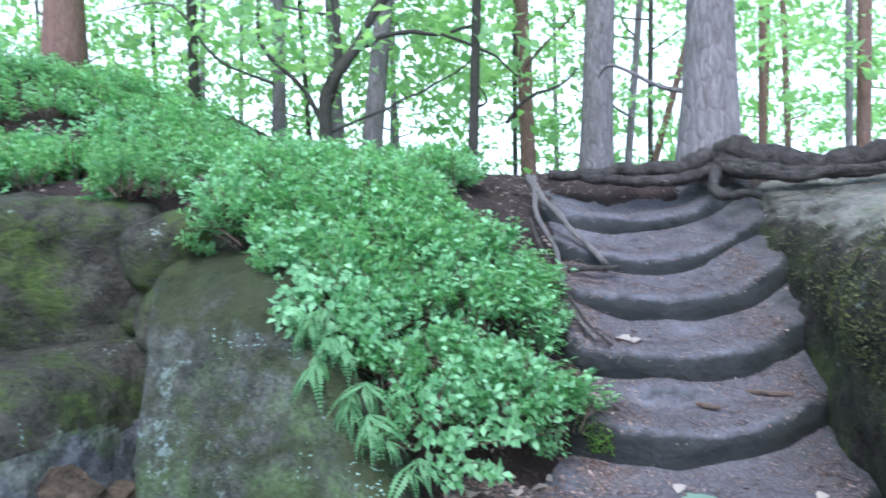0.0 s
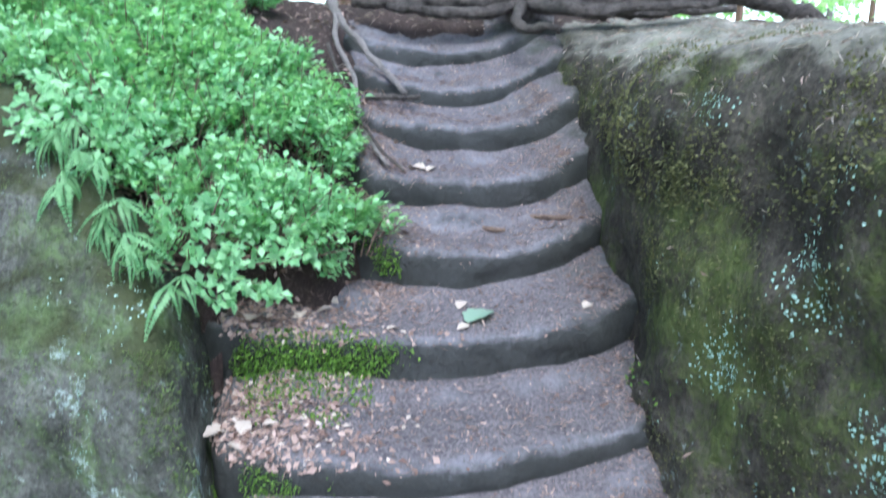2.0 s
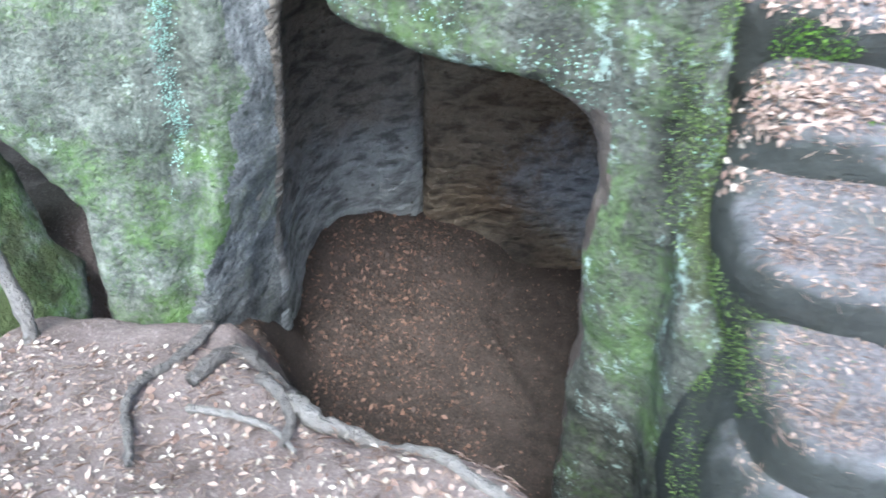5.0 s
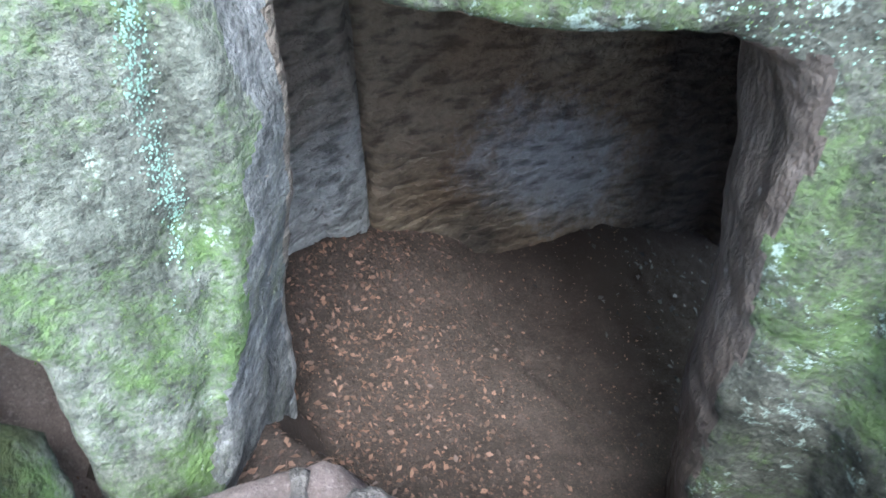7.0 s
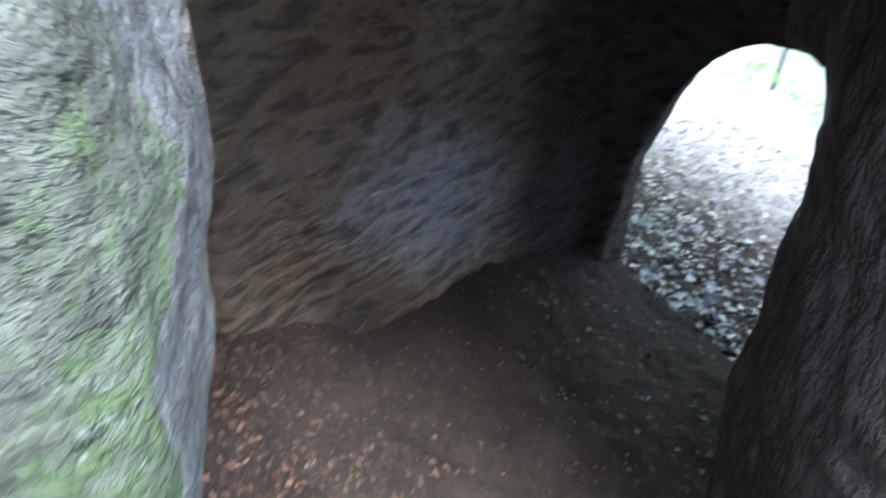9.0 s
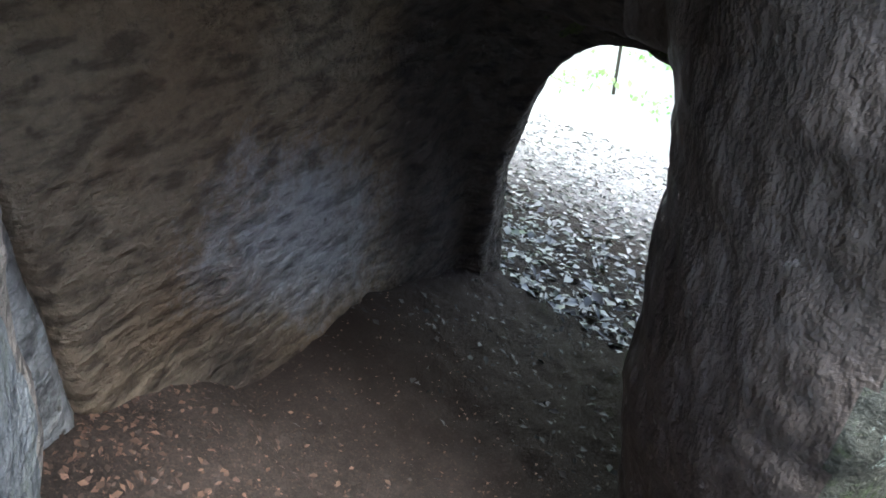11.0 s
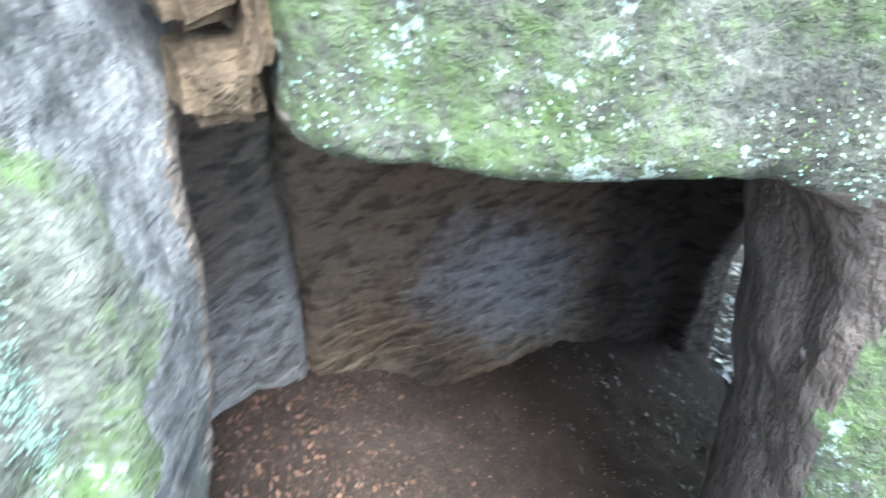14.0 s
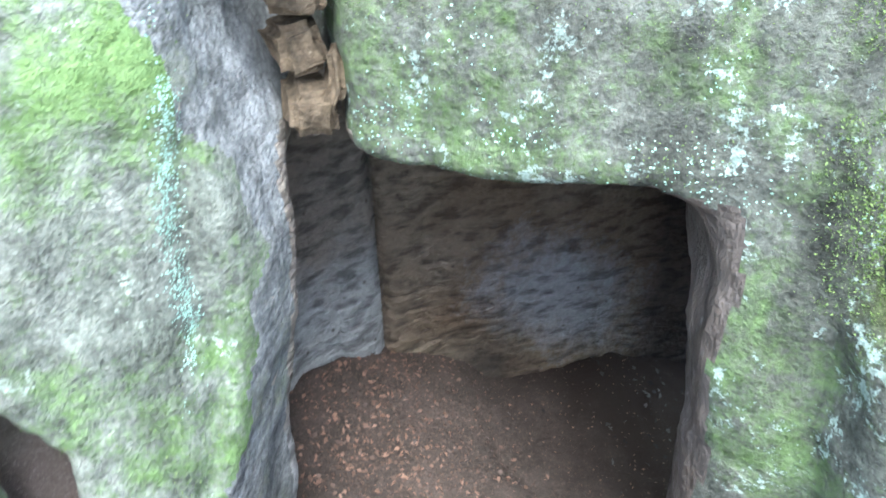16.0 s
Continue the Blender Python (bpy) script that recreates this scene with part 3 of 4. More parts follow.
def massif(x, y, z):
    lean = 0.42 * np.maximum(z - 0.28, 0) + 0.35 * np.maximum(z - 1.0, 0)
    face = FACE_N[0] * (x - FACE_A[0]) + FACE_N[1] * (y - FACE_A[1]) + lean
    edge = x + 0.02 + 0.15 * z
    head = smax(face, edge, 0.10)
    head = smax(head, z - 1.25 + 1.25 * np.maximum(x + 0.6, 0), 0.22)
    slot = -1.17 - x - 0.10 * (y - 2.45)
    head = smax(head, slot, 0.06)
    base = smax(z - (0.70 * (y - 1.35) - 0.62), 1.60 - y, 0.15)
    base = smax(base, z - 1.25, 0.1)
    base = smax(base, -0.10 - x - 0.1 * z, 0.1)
    body = smin(head, base, 0.05)
    body = smax(body, y - 5.3, 0.1)
    body = smax(body, EXIT(x, y), 0.15)
    body = smax(body, x - 3.2, 0.15)
    body = smax(body, -doorway(x, y, z), 0.07)
    return smax(body, -cave_room(x, y, z), 0.08)


def massif_parts(c):
    deep = cave_room(c[:, 0], c[:, 1], c[:, 2])
    face = FACE_N[0] * (c[:, 0] - FACE_A[0]) + FACE_N[1] * (c[:, 1] - FACE_A[1])
    inner = ((deep < 0.10) & (face < -0.12)) | ((doorway(c[:, 0], c[:, 1], c[:, 2]) < 0.10) & (face < -0.03))
    pier = (c[:, 0] > -0.55) & (c[:, 1] < 2.35 + 1.1 * (c[:, 0] + 0.3)) & (c[:, 1] < 3.2)
    return np.where(inner & (c[:, 2] < 0.1), np.where(pier, 2, 1), 0)


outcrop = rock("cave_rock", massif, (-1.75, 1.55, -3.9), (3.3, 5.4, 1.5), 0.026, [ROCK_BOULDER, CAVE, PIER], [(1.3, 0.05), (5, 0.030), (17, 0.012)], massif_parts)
tagged(outcrop, "grey-green mossy sandstone outcrop with a hewn cave opening", "rock", kind="structure")


def jamb_rock(x, y, z):
    front = 2.30 + 0.49 * (x + 1.55) - 0.12 * np.maximum(-z - 0.55, 0) - y
    front = 0.9 * front + 0.20 * np.maximum(z - 0.2, 0)
    vein = x + 1.56 - 0.10 * z - 0.02 * np.sin(7 * z)
    front = front + 0.030 * np.exp(-((vein / 0.035) ** 2)) - 0.02 * np.exp(-(((vein - 0.11) / 0.05) ** 2)) + 0.02 * np.exp(-(((vein + 0.42 + 0.2 * z) / 0.05) ** 2))
    for level, slope in ((0.62, 0.32), (0.86, 0.42)):
        front = front + 0.10 * np.exp(-(((z - level - slope * (x + 2.0) - 0.04 * np.sin(6 * x)) / 0.035) ** 2))
    bevel = 0.894 * (x + 1.395 - 0.165 * z + 0.34 * np.maximum(z + 0.35, 0)) - 0.447 * (y - 2.32)
    side = x + 1.255 - 0.16 * z + 0.34 * np.maximum(z + 0.35, 0) - 0.19 * np.maximum(y - 2.6, 0) - 0.7 * np.maximum(y - 3.15, 0)
    d = smax(smax(front, bevel, 0.03), side, 0.03)
    d = smax(d, z - 0.82, 0.25)
    d = smax(d, y - 4.6, 0.1)
    d = smax(d, -2.28 - x - 0.52 * (np.maximum(z, -0.75) + 0.2), 0.12)
    return smax(d, -cave_room(x, y, z), 0.05)


def jamb_parts(c):
    deep = cave_room(c[:, 0], c[:, 1], c[:, 2])
    x, y, z = c.T
    bevel = 0.894 * (x + 1.395 - 0.165 * z + 0.34 * np.maximum(z + 0.35, 0)) - 0.447 * (y - 2.32) + 0.02 * np.sin(9 * z) + 0.015 * np.sin(23 * z)
    # The top takes the darker rock, painting in the shade of the trees.
    high = c[:, 2] + 0.12 * value_noise(c, 4.0, 3) > 0.58
    return np.where(high, 3, np.where(deep < 0.08, 1, np.where(((bevel > 0.9 * (2.30 + 0.49 * (x + 1.55) - 0.12 * np.maximum(-z - 0.55, 0) - y) + 0.012) | (y > 2.55) & (x > -1.5)) & (z < 0.5 + 0.08 * np.sin(17 * y)), 2, 0)))


jamb = rock("jamb_rock", jamb_rock, (-3.0, 1.5, -2.6), (-0.6, 4.7, 1.0), 0.022, [ROCK, CAVE, ROCK_BARE, ROCK_DARK], [(1.6, 0.04), (6, 0.02), (18, 0.009)], jamb_parts)
tagged(jamb, "pale green algae-covered sandstone rock beside the cave opening", "rock")


def boulder(name, centre, half, turn, r, mat, label, cell=0.035, seed=0.0):
    """A rounded block of sandstone, tilted and roughened."""
    m = pose(*centre, *turn).inverted()
    R = np.array(m.to_3x3())
    t = np.array(m.translation)

    def field(x, y, z):
        a = R[0, 0] * x + R[0, 1] * y + R[0, 2] * z + t[0]
        b = R[1, 0] * x + R[1, 1] * y + R[1, 2] * z + t[1]
        c = R[2, 0] * x + R[2, 1] * y + R[2, 2] * z + t[2]
        q = [np.abs(v) - h + r for v, h in zip((a, b, c), half)]
        out = np.sqrt(sum(np.maximum(v, 0) ** 2 for v in q))
        return out + np.minimum(np.maximum(np.maximum(q[0], q[1]), q[2]), 0) - r

    size = max(half) * 1.5
    lo = [c - size for c in centre]
    hi = [c + size for c in centre]
    ob = rock(name, field, lo, hi, cell, [mat], [(1.9 + seed, 0.10), (5, 0.05), (14, 0.018)])
    return tagged(ob, label, "rock", "stacked sandstone blocks")


boulder("sandstone_block", (-2.22, 3.6, 1.15), (0.72, 0.5, 0.44), (4, 6, 18), 0.14, ROCK_DARK, "mossy sandstone block stacked under the earth bank", seed=0.1)
boulder("sandstone_block", (-1.27, 3.38, 1.24), (0.26, 0.34, 0.17), (0, -6, 25), 0.1, ROCK_DARK, "small weathered sandstone block wedged under the bank", seed=0.3)
boulder("sandstone_block", (-1.27, 3.32, 0.94), (0.25, 0.34, 0.14), (0, 12, 30), 0.09, ROCK_DARK, "small weathered sandstone block wedged beside a dark crevice", seed=0.5)
boulder("sandstone_block", (-3.2, 3.0, 0.5), (0.6, 0.7, 1.0), (0, 5, 25), 0.2, ROCK, "tall mossy sandstone boulder beside the cave rock", seed=0.7, cell=0.05)
boulder("sandstone_block", (-2.62, 2.02, -0.75), (0.34, 0.30, 0.8), (-8, -26, -15), 0.16, ROCK, "leaning moss-covered sandstone slab at the foot of the rock", seed=0.9)


def right_wall(x, y, z):
    side = 1.39 + 0.06 * np.maximum(z, -0.6) + 0.25 * np.maximum(z - 1.1, 0) + 0.05 * np.sin(2.3 * y) - x
    top = z - (1.38 + 0.05 * np.minimum(x - 1.6, 1.5) + 0.06 * (y - 2.5))
    d = smax(side, top, 0.22)
    d = smax(d, 0.45 - y, 0.3)
    d = smax(d, y - 4.5, 0.1)
    d = smax(d, x - 3.3, 0.3)
    d = smax(d, EXIT(x, y) - 0.1 - 1.5 * smooth(-1.0, 0.4, z), 0.2)
    return smax(d, -cave_room(x, y, z), 0.05)


wall_right = rock("rock_wall_right", right_wall, (0.9, 0.3, -1.4), (3.6, 4.7, 1.9), 0.035, [ROCK_WALL], [(1.5, 0.09), (5.5, 0.045), (18, 0.016)])
tagged(wall_right, "dark sandstone rock wall with moss and pale lichen beside the steps", "rock", kind="structure")

# ---- steps hewn in the rock ----
staircase = new("stone_staircase")
staircase.location = (0.65, 2.4, -0.9)
tagged(staircase, "worn sandstone steps hewn into the rock with hollowed treads", "staircase")
for k, (lip, level) in enumerate(STEPS):
    lip, level = lip + 0.03, level + 0.05
    back = (STEPS[k + 1][0] if k + 1 < len(STEPS) else 4.15) + 0.30
    xl = (0.02 if k < 5 else -0.06) if k < 6 else np.interp(k, [6, 7, 8, 11], [-0.08, 0.38, 0.48, 0.50])
    xr = 1.43

    def step_field(x, y, z, lip=lip, level=level, back=back, xl=xl, xr=xr, k=k):
        mid = 0.5 * (xl + xr) + (0.08 if k < 6 else 0.0)
        u = (x - mid) / (0.5 * (xr - xl))
        sag = np.minimum(u * u, 1.6)
        ahead = back - 0.30 + 0.10 * sag
        top = z - (level - 0.025 + 0.095 * sag + 0.10 * (y - lip) + 0.05 * smooth(ahead - 0.12, ahead + 0.02, y) - 0.25 * np.maximum(-u - 0.75, 0) * (k < 6))
        front = lip - 0.04 + 0.12 * sag + 0.025 * np.sin(4 * x + 2 * k) - y
        front = front + 0.18 * np.maximum(level - 0.05 - z, 0)
        d = smax(top, front, 0.085)
        d = smax(d, xl - 0.03 * np.sin(7 * z + k) - x, 0.12)
        d = smax(d, x - xr - 0.22, 0.05)
        d = smax(d, y - back, 0.03)
        return smax(d, level - (0.45 if k > 3 else 0.75) - z, 0.05)

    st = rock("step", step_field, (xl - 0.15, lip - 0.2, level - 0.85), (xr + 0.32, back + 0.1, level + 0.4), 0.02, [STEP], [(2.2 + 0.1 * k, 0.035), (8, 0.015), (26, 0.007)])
    st.parent = staircase
    st.matrix_parent_inverse = staircase.matrix_world.inverted()
    st.matrix_parent_inverse = Matrix.Translation((-0.65, -2.4, 0.9))

# ---- earth bank and plateau ----
def bank_keep(x, y):
    dx, dy = x - 2.25, y - 3.85
    along, aside = 0.704 * dx + 0.71 * dy, np.abs(-0.71 * dx + 0.704 * dy)
    mouth = (along > 1.15) & (aside - 0.55 * np.maximum(along, 0) < 1.2)
    return (y > np.where(x > 0.6, 3.98, bank_front(x) - 0.04)) & ~mouth


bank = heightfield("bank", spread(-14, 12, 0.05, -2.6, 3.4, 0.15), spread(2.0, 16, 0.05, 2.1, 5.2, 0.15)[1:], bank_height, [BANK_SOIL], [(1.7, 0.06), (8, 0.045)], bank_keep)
tagged(bank, "earth bank with needle litter above the rocks", "ground", kind="structure")

# ---- glowing sheet added in place of the white sky behind the far trees ----
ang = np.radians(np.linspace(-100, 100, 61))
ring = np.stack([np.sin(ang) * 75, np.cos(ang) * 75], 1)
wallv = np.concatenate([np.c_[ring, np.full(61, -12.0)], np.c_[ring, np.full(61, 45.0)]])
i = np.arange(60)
backdrop = new("backdrop", mesh_of("backdrop", wallv, np.stack([i, i + 1, i + 62, i + 61], 1), [SKY_GLOW]))
tagged(backdrop, "glowing pale sheet standing in for white sky beyond the forest", "backdrop", kind="structure")


# ---- trees ----
def trunk_points(x, y, z, height, lean=(0, 0), bow=0.0):
    pts = []
    for i in range(9):
        t = i / 8
        pts.append((x + lean[0] * t + bow * math.sin(3.1 * t), y + lean[1] * t, z + height * t))
    return pts


def tree(name, label, x, y, z, height, r, bark, lean=(0, 0), bow=0.0, flare=1.3, limbs=0, crown=None, group="forest trees", lift=0.0):
    base = new(name)
    base.location = (x, y, z)
    tagged(base, label, "tree", group)
    bm = bmesh.new()
    pts = curve_points(trunk_points(0, 0, -0.25, height, lean, bow), 3)
    radii = [r * (1 - 0.55 * i / len(pts)) * (1 + (flare - 1) * math.exp(-i * 0.9)) for i in range(len(pts))]
    tube(bm, pts, radii, 14, 0.05)
    part("trunk", bm, bark, base)
    for k in range(limbs):
        t = random.uniform(0.12, 0.6)
        i = int(t * (len(pts) - 1))
        p = pts[i]
        a = random.uniform(0, 2 * math.pi)
        L = random.uniform(0.8, 1.9)
        mids = [p, p + Vector((math.cos(a) * L * 0.4, math.sin(a) * L * 0.4, L * 0.1)), p + Vector((math.cos(a + 0.2) * L * 0.75, math.sin(a + 0.2) * L * 0.75, L * 0.3)), p + Vector((math.cos(a) * L, math.sin(a) * L, L * 0.25))]
        cp = curve_points(mids, 4)
        bm = bmesh.new()
        rr = min(radii[i] * 0.35, 0.02)
        tube(bm, cp, [rr * (1 - 0.75 * j / len(cp)) for j in range(len(cp))], 6, 0.1)
        part("limb", bm, bark, base)
    if crown:
        ob = new("crown", crown)
        ob.parent = base
        ob.rotation_euler = (0, 0, random.uniform(0, 6.28))
        ob.location = (0, 0, lift)
    return base


def crown_mesh(name, radius, low, high, n, size, seed):
    """Leaves in loose sprays on many twigs, with gaps between them."""
    r = np.random.default_rng(seed)
    sprays = n // 26
    a = r.uniform(0, 2 * np.pi, sprays)
    d = radius * np.sqrt(r.uniform(0.02, 1, sprays))
    h = r.uniform(low, high, sprays)
    centre = np.stack([np.cos(a) * d, np.sin(a) * d, h], 1)
    out = np.stack([np.cos(a), np.sin(a), r.uniform(-0.3, 0.2, sprays)], 1)
    pos = np.repeat(centre, 26, 0) + np.repeat(out, 26, 0) * r.uniform(-0.25, 0.35, (sprays * 26, 1)) + r.normal(0, 1, (sprays * 26, 3)) * (0.16, 0.16, 0.05)
    along = r.normal(0, 1, pos.shape) + np.repeat(out, 26, 0)
    up = np.array([0, 0, 1.0]) + r.normal(0, 0.35, pos.shape)
    L = r.uniform(0.6, 1.3, len(pos)) * size
    return leaves_mesh(name, pos, up, along, L, L * 0.6, CANOPY)


CROWNS = [crown_mesh("crown", 1.9, 0.2, 4.5, 2200, 0.11, 11), crown_mesh("crown", 2.3, 0.4, 6.0, 2700, 0.13, 12), crown_mesh("crown", 2.8, 0.0, 7.0, 3200, 0.15, 13)]

tree("pine_tree", "thick grey-brown pine trunk with scaly bark on spreading roots", 1.53, 4.42, PLATEAU, 9, 0.145, BARK, (0.05, 0.1), 0, 1.9, 3)
tree("pine_tree", "slim pine trunk with scaly grey bark", 1.15, 6.3, PLATEAU, 10, 0.135, BARK, (0.35, 0.2), 0, 1.3, 3)
tree("pine_tree", "thin reddish-barked pine trunk", 0.72, 8.0, PLATEAU - 0.1, 10, 0.085, BARK_RED, (-0.25, 0.2), 0, 1.2, 3)
tree("birch_tree", "thin dark crooked young trunk", 0.08, 5.8, PLATEAU, 7, 0.042, BARK_DARK, (0.05, 0.1), 0.10, 1.2, 3)
oak = new("oak_tree")
oak.location = (-1.12, 6.0, 2.0)
tagged(oak, "leaning slim oak with dark forked limbs", "tree", "forest trees")
for name, pts, r0, r1 in (
    ("trunk", ((0, 0, -0.3), (0.02, 0, 0.30), (0.14, 0, 0.55), (0.28, 0.05, 0.76), (0.40, 0.1, 1.0), (0.62, 0.15, 1.4), (0.75, 0.2, 2.2), (0.9, 0.3, 3.6)), 0.06, 0.03),
    ("limb", ((0.26, 0.05, 0.72), (0.5, 0, 0.82), (0.75, -0.05, 0.84), (1.0, -0.1, 0.80), (1.25, -0.1, 0.86)), 0.026, 0.010),
    ("limb", ((0.04, 0, 0.30), (0.10, 0.1, 0.62), (0.10, 0.1, 1.1), (0.06, 0.1, 2.2)), 0.045, 0.025),
    ("limb", ((1.0, -0.1, 0.80), (1.2, -0.15, 0.70), (1.4, -0.2, 0.60), (1.6, -0.2, 0.42)), 0.014, 0.007),
    ("limb", ((0.0, 0.05, 0.1), (-0.22, 0.1, 0.45), (-0.46, 0.1, 0.70), (-0.56, 0.1, 0.95), (-0.52, 0.1, 1.6)), 0.022, 0.014),
    ("limb", ((0.05, 0.0, 0.05), (0.6, -0.1, 0.25), (0.95, -0.1, 0.42), (1.35, -0.1, 0.66)), 0.013, 0.006),
    ("limb", ((1.5, 0.1, 0.1), (1.7, 0.1, 0.30), (1.95, 0.1, 0.38), (2.1, 0.1, 0.52)), 0.018, 0.008),
):
    cp = curve_points(pts, 6)
    bm = bmesh.new()
    tube(bm, [p + Vector(noise.noise_vector(p * 5.0)) * 0.02 for p in cp], [r0 + (r1 - r0) * q / len(cp) for q in range(len(cp))], 8, 0.12)
    part(name, bm, BARK_DARK, oak)
leafy = new("crown", CROWNS[0])
leafy.parent = oak
leafy.location = (0.4, 0.8, 0.4)
tree("oak_tree", "leaning pale trunk in bright green leaves", -0.95, 7.2, 1.9, 8, 0.10, BARK, (0.9, 0.3), 0, 1.2, 2, CROWNS[1])
tree("oak_tree", "slim trunk with an arched branch on the bank", -1.95, 7.6, 2.3, 8, 0.07, BARK, (-0.1, 0.3), 0.1, 1.2, 4, CROWNS[0])
tree("oak_tree", "slim grey trunk in bright green leaves", -1.6, 9.2, 2.1, 8, 0.08, BARK, (-0.3, 0.3), 0, 1.2, 3, CROWNS[1])
tree("pine_tree", "slim far pine trunk", -3.0, 8.0, 2.6, 9, 0.06, BARK_DARK, (0, 0.3), 0, 1.2, 3)
tree("pine_tree", "pale pine trunk on the bank", -3.55, 6.4, 2.75, 9, 0.17, BARK_RED, (0.2, 0.3), 0, 1.4, 3)
tree("pine_tree", "slim far dark trunk", 4.75, 9.0, float(bank_height(4.75, 9.0)), 15, 0.06, BARK, (-0.1, 0.3), 0, 1.2, 3)
tree("pine_tree", "slim reddish trunk behind the rock", 4.0, 7.4, float(bank_height(4.0, 7.4)), 15, 0.09, BARK_RED, (0.1, 0.3), 0, 1.2, 3)
tree("pine_tree", "thin pale trunk behind the rock", 3.35, 8.2, float(bank_height(3.35, 8.2)), 15, 0.055, BARK_RED, (0.0, 0.3), 0, 1.2, 3)
tree("pine_tree", "thin leaning reddish trunk", 2.2, 9.5, 1.3, 9, 0.05, BARK_RED, (2.6, 0.3), 0, 1.2, 3)
for k in range(28):
    a = radians(np.interp(k, [0, 27], [-62, 52]) + random.uniform(-3, 3))
    d = random.uniform(7.5, 16)
    tx, ty = math.sin(a) * d, math.cos(a) * d
    if abs(tx - ty + 1.6) < 3.4 and tx > 2:
        continue
    tree("beech_tree", "slim forest tree with light green leaves", tx, ty, float(bank_height(tx, ty)) - 0.4 - 0.04 * d, random.uniform(6.5, 9), random.uniform(0.03, 0.06), BARK if k % 3 else BARK_DARK, (random.uniform(-0.6, 0.6), 0.3), random.uniform(-0.1, 0.1), 1.2, 3, CROWNS[k % 3], "far forest trees")


for k, (deg, dist) in enumerate(((24, 13), (29, 16), (33, 12.5), (38, 15), (21, 17), (36, 18), (41, 17))):
    tx, ty = math.sin(radians(deg)) * dist, math.cos(radians(deg)) * dist
    tree("beech_tree", "tall forest tree with light green leaves below the rocks", tx, ty, float(ground_height(tx, ty)), 14, 0.07, BARK if k % 2 else BARK_RED, (random.uniform(-0.5, 0.5), 0.3), 0.1, 1.2, 4, CROWNS[1 + k % 2], "far forest trees", 4.2)


# ---- shrubs on the bank ----
def shrub_mesh(name, radius, height, n, size, seed):
    """Leaf sprays on the twigs of a low bilberry bush."""
    r = np.random.default_rng(seed)
    twigs = n // 14
    a = r.uniform(0, 2 * np.pi, twigs)
    d = np.sqrt(r.uniform(0, 1, twigs)) * radius
    top = np.stack([np.cos(a) * d, np.sin(a) * d, height * (0.35 + 0.65 * r.uniform(0.3, 1, twigs)) * (1 - 0.5 * (d / radius) ** 2)], 1)
    foot = top * (0.55, 0.55, 0.2)
    t = np.tile(np.linspace(0.35, 1.05, 14), twigs)[:, None]
    pos = np.repeat(foot, 14, 0) * (1 - t) + np.repeat(top, 14, 0) * t
    dirs = np.repeat(top - foot, 14, 0)
    dirs /= np.linalg.norm(dirs, axis=1)[:, None]
    along = r.normal(0, 1, pos.shape) * (1, 1, 0.35) + dirs * 0.5
    along /= np.linalg.norm(along, axis=1)[:, None]
    pos = pos + along * 0.004
    up = np.array([0, 0, 1.0]) + r.normal(0, 0.3, pos.shape)
    L = size * r.uniform(0.6, 1.25, len(pos))
    return leaves_mesh(name, pos, up, along, L, L * 0.62, BILBERRY)


def twig_mesh(name, radius, height, n, seed):
    random.seed(seed)
    bm = bmesh.new()
    for _ in range(n):
        a, d = random.uniform(0, 6.28), radius * math.sqrt(random.random())
        p = Vector((math.cos(a) * d, math.sin(a) * d, height * random.uniform(0.5, 0.95)))
        tube(bm, [p * 0.4 - Vector((0, 0, 0.06)), Vector((p.x * 0.7, p.y * 0.7, p.z * 0.55)), p], [0.003, 0.0025, 0.0012], 4)
    me = bpy.data.meshes.new(name)
    bm.to_mesh(me)
    bm.free()
    me.materials.append(TWIG)
    return me


SHRUBS = [(shrub_mesh("foliage", 0.20, 0.24, 520, 0.034, s), twig_mesh("branchwork", 0.18, 0.22, 14, s)) for s in (21, 22, 23, 24)]


def shrub(x, y, z, size, tilt):
    base = new("bilberry_shrub")
    base.matrix_world = pose(x, y, z, *tilt, random.uniform(0, 360)) @ Matrix.Scale(size, 4)
    tagged(base, "low bilberry shrub with small bright green leaves", "shrub", "bilberry shrubs on the bank")
    leaf, twig = random.choice(SHRUBS)
    for n, me in (("foliage", leaf), ("branchwork", twig)):
        new(n, me).parent = base


random.seed(5)


def surface_top(x, y):
    return float(bank_height(x, y))


placed = 0
for _ in range(9000):
    x, y = random.uniform(-3.4, 0.62), random.uniform(2.2, 5.2)
    front = float(bank_front(np.float64(x)))
    right = 0.40 + 0.08 * math.sin(3 * y) - 0.40 * float(smooth(3.0, 4.0, y))
    if y < front + (0.02 if x < 0 else 0.05) or x > right or placed >= 310:
        continue
    if y > 3.6 and random.random() < 0.45 or x < -0.9 and random.random() < 0.45:
        continue
    hang = y < front + 0.3 and x < 0.22
    shrub(x, y - (0.06 if hang else 0), surface_top(x, max(y, front + 0.13)) - 0.03, random.uniform(0.75, 1.2), (random.uniform(25, 60) if hang else random.uniform(5, 30), random.uniform(-12, 12)))
    placed += 1


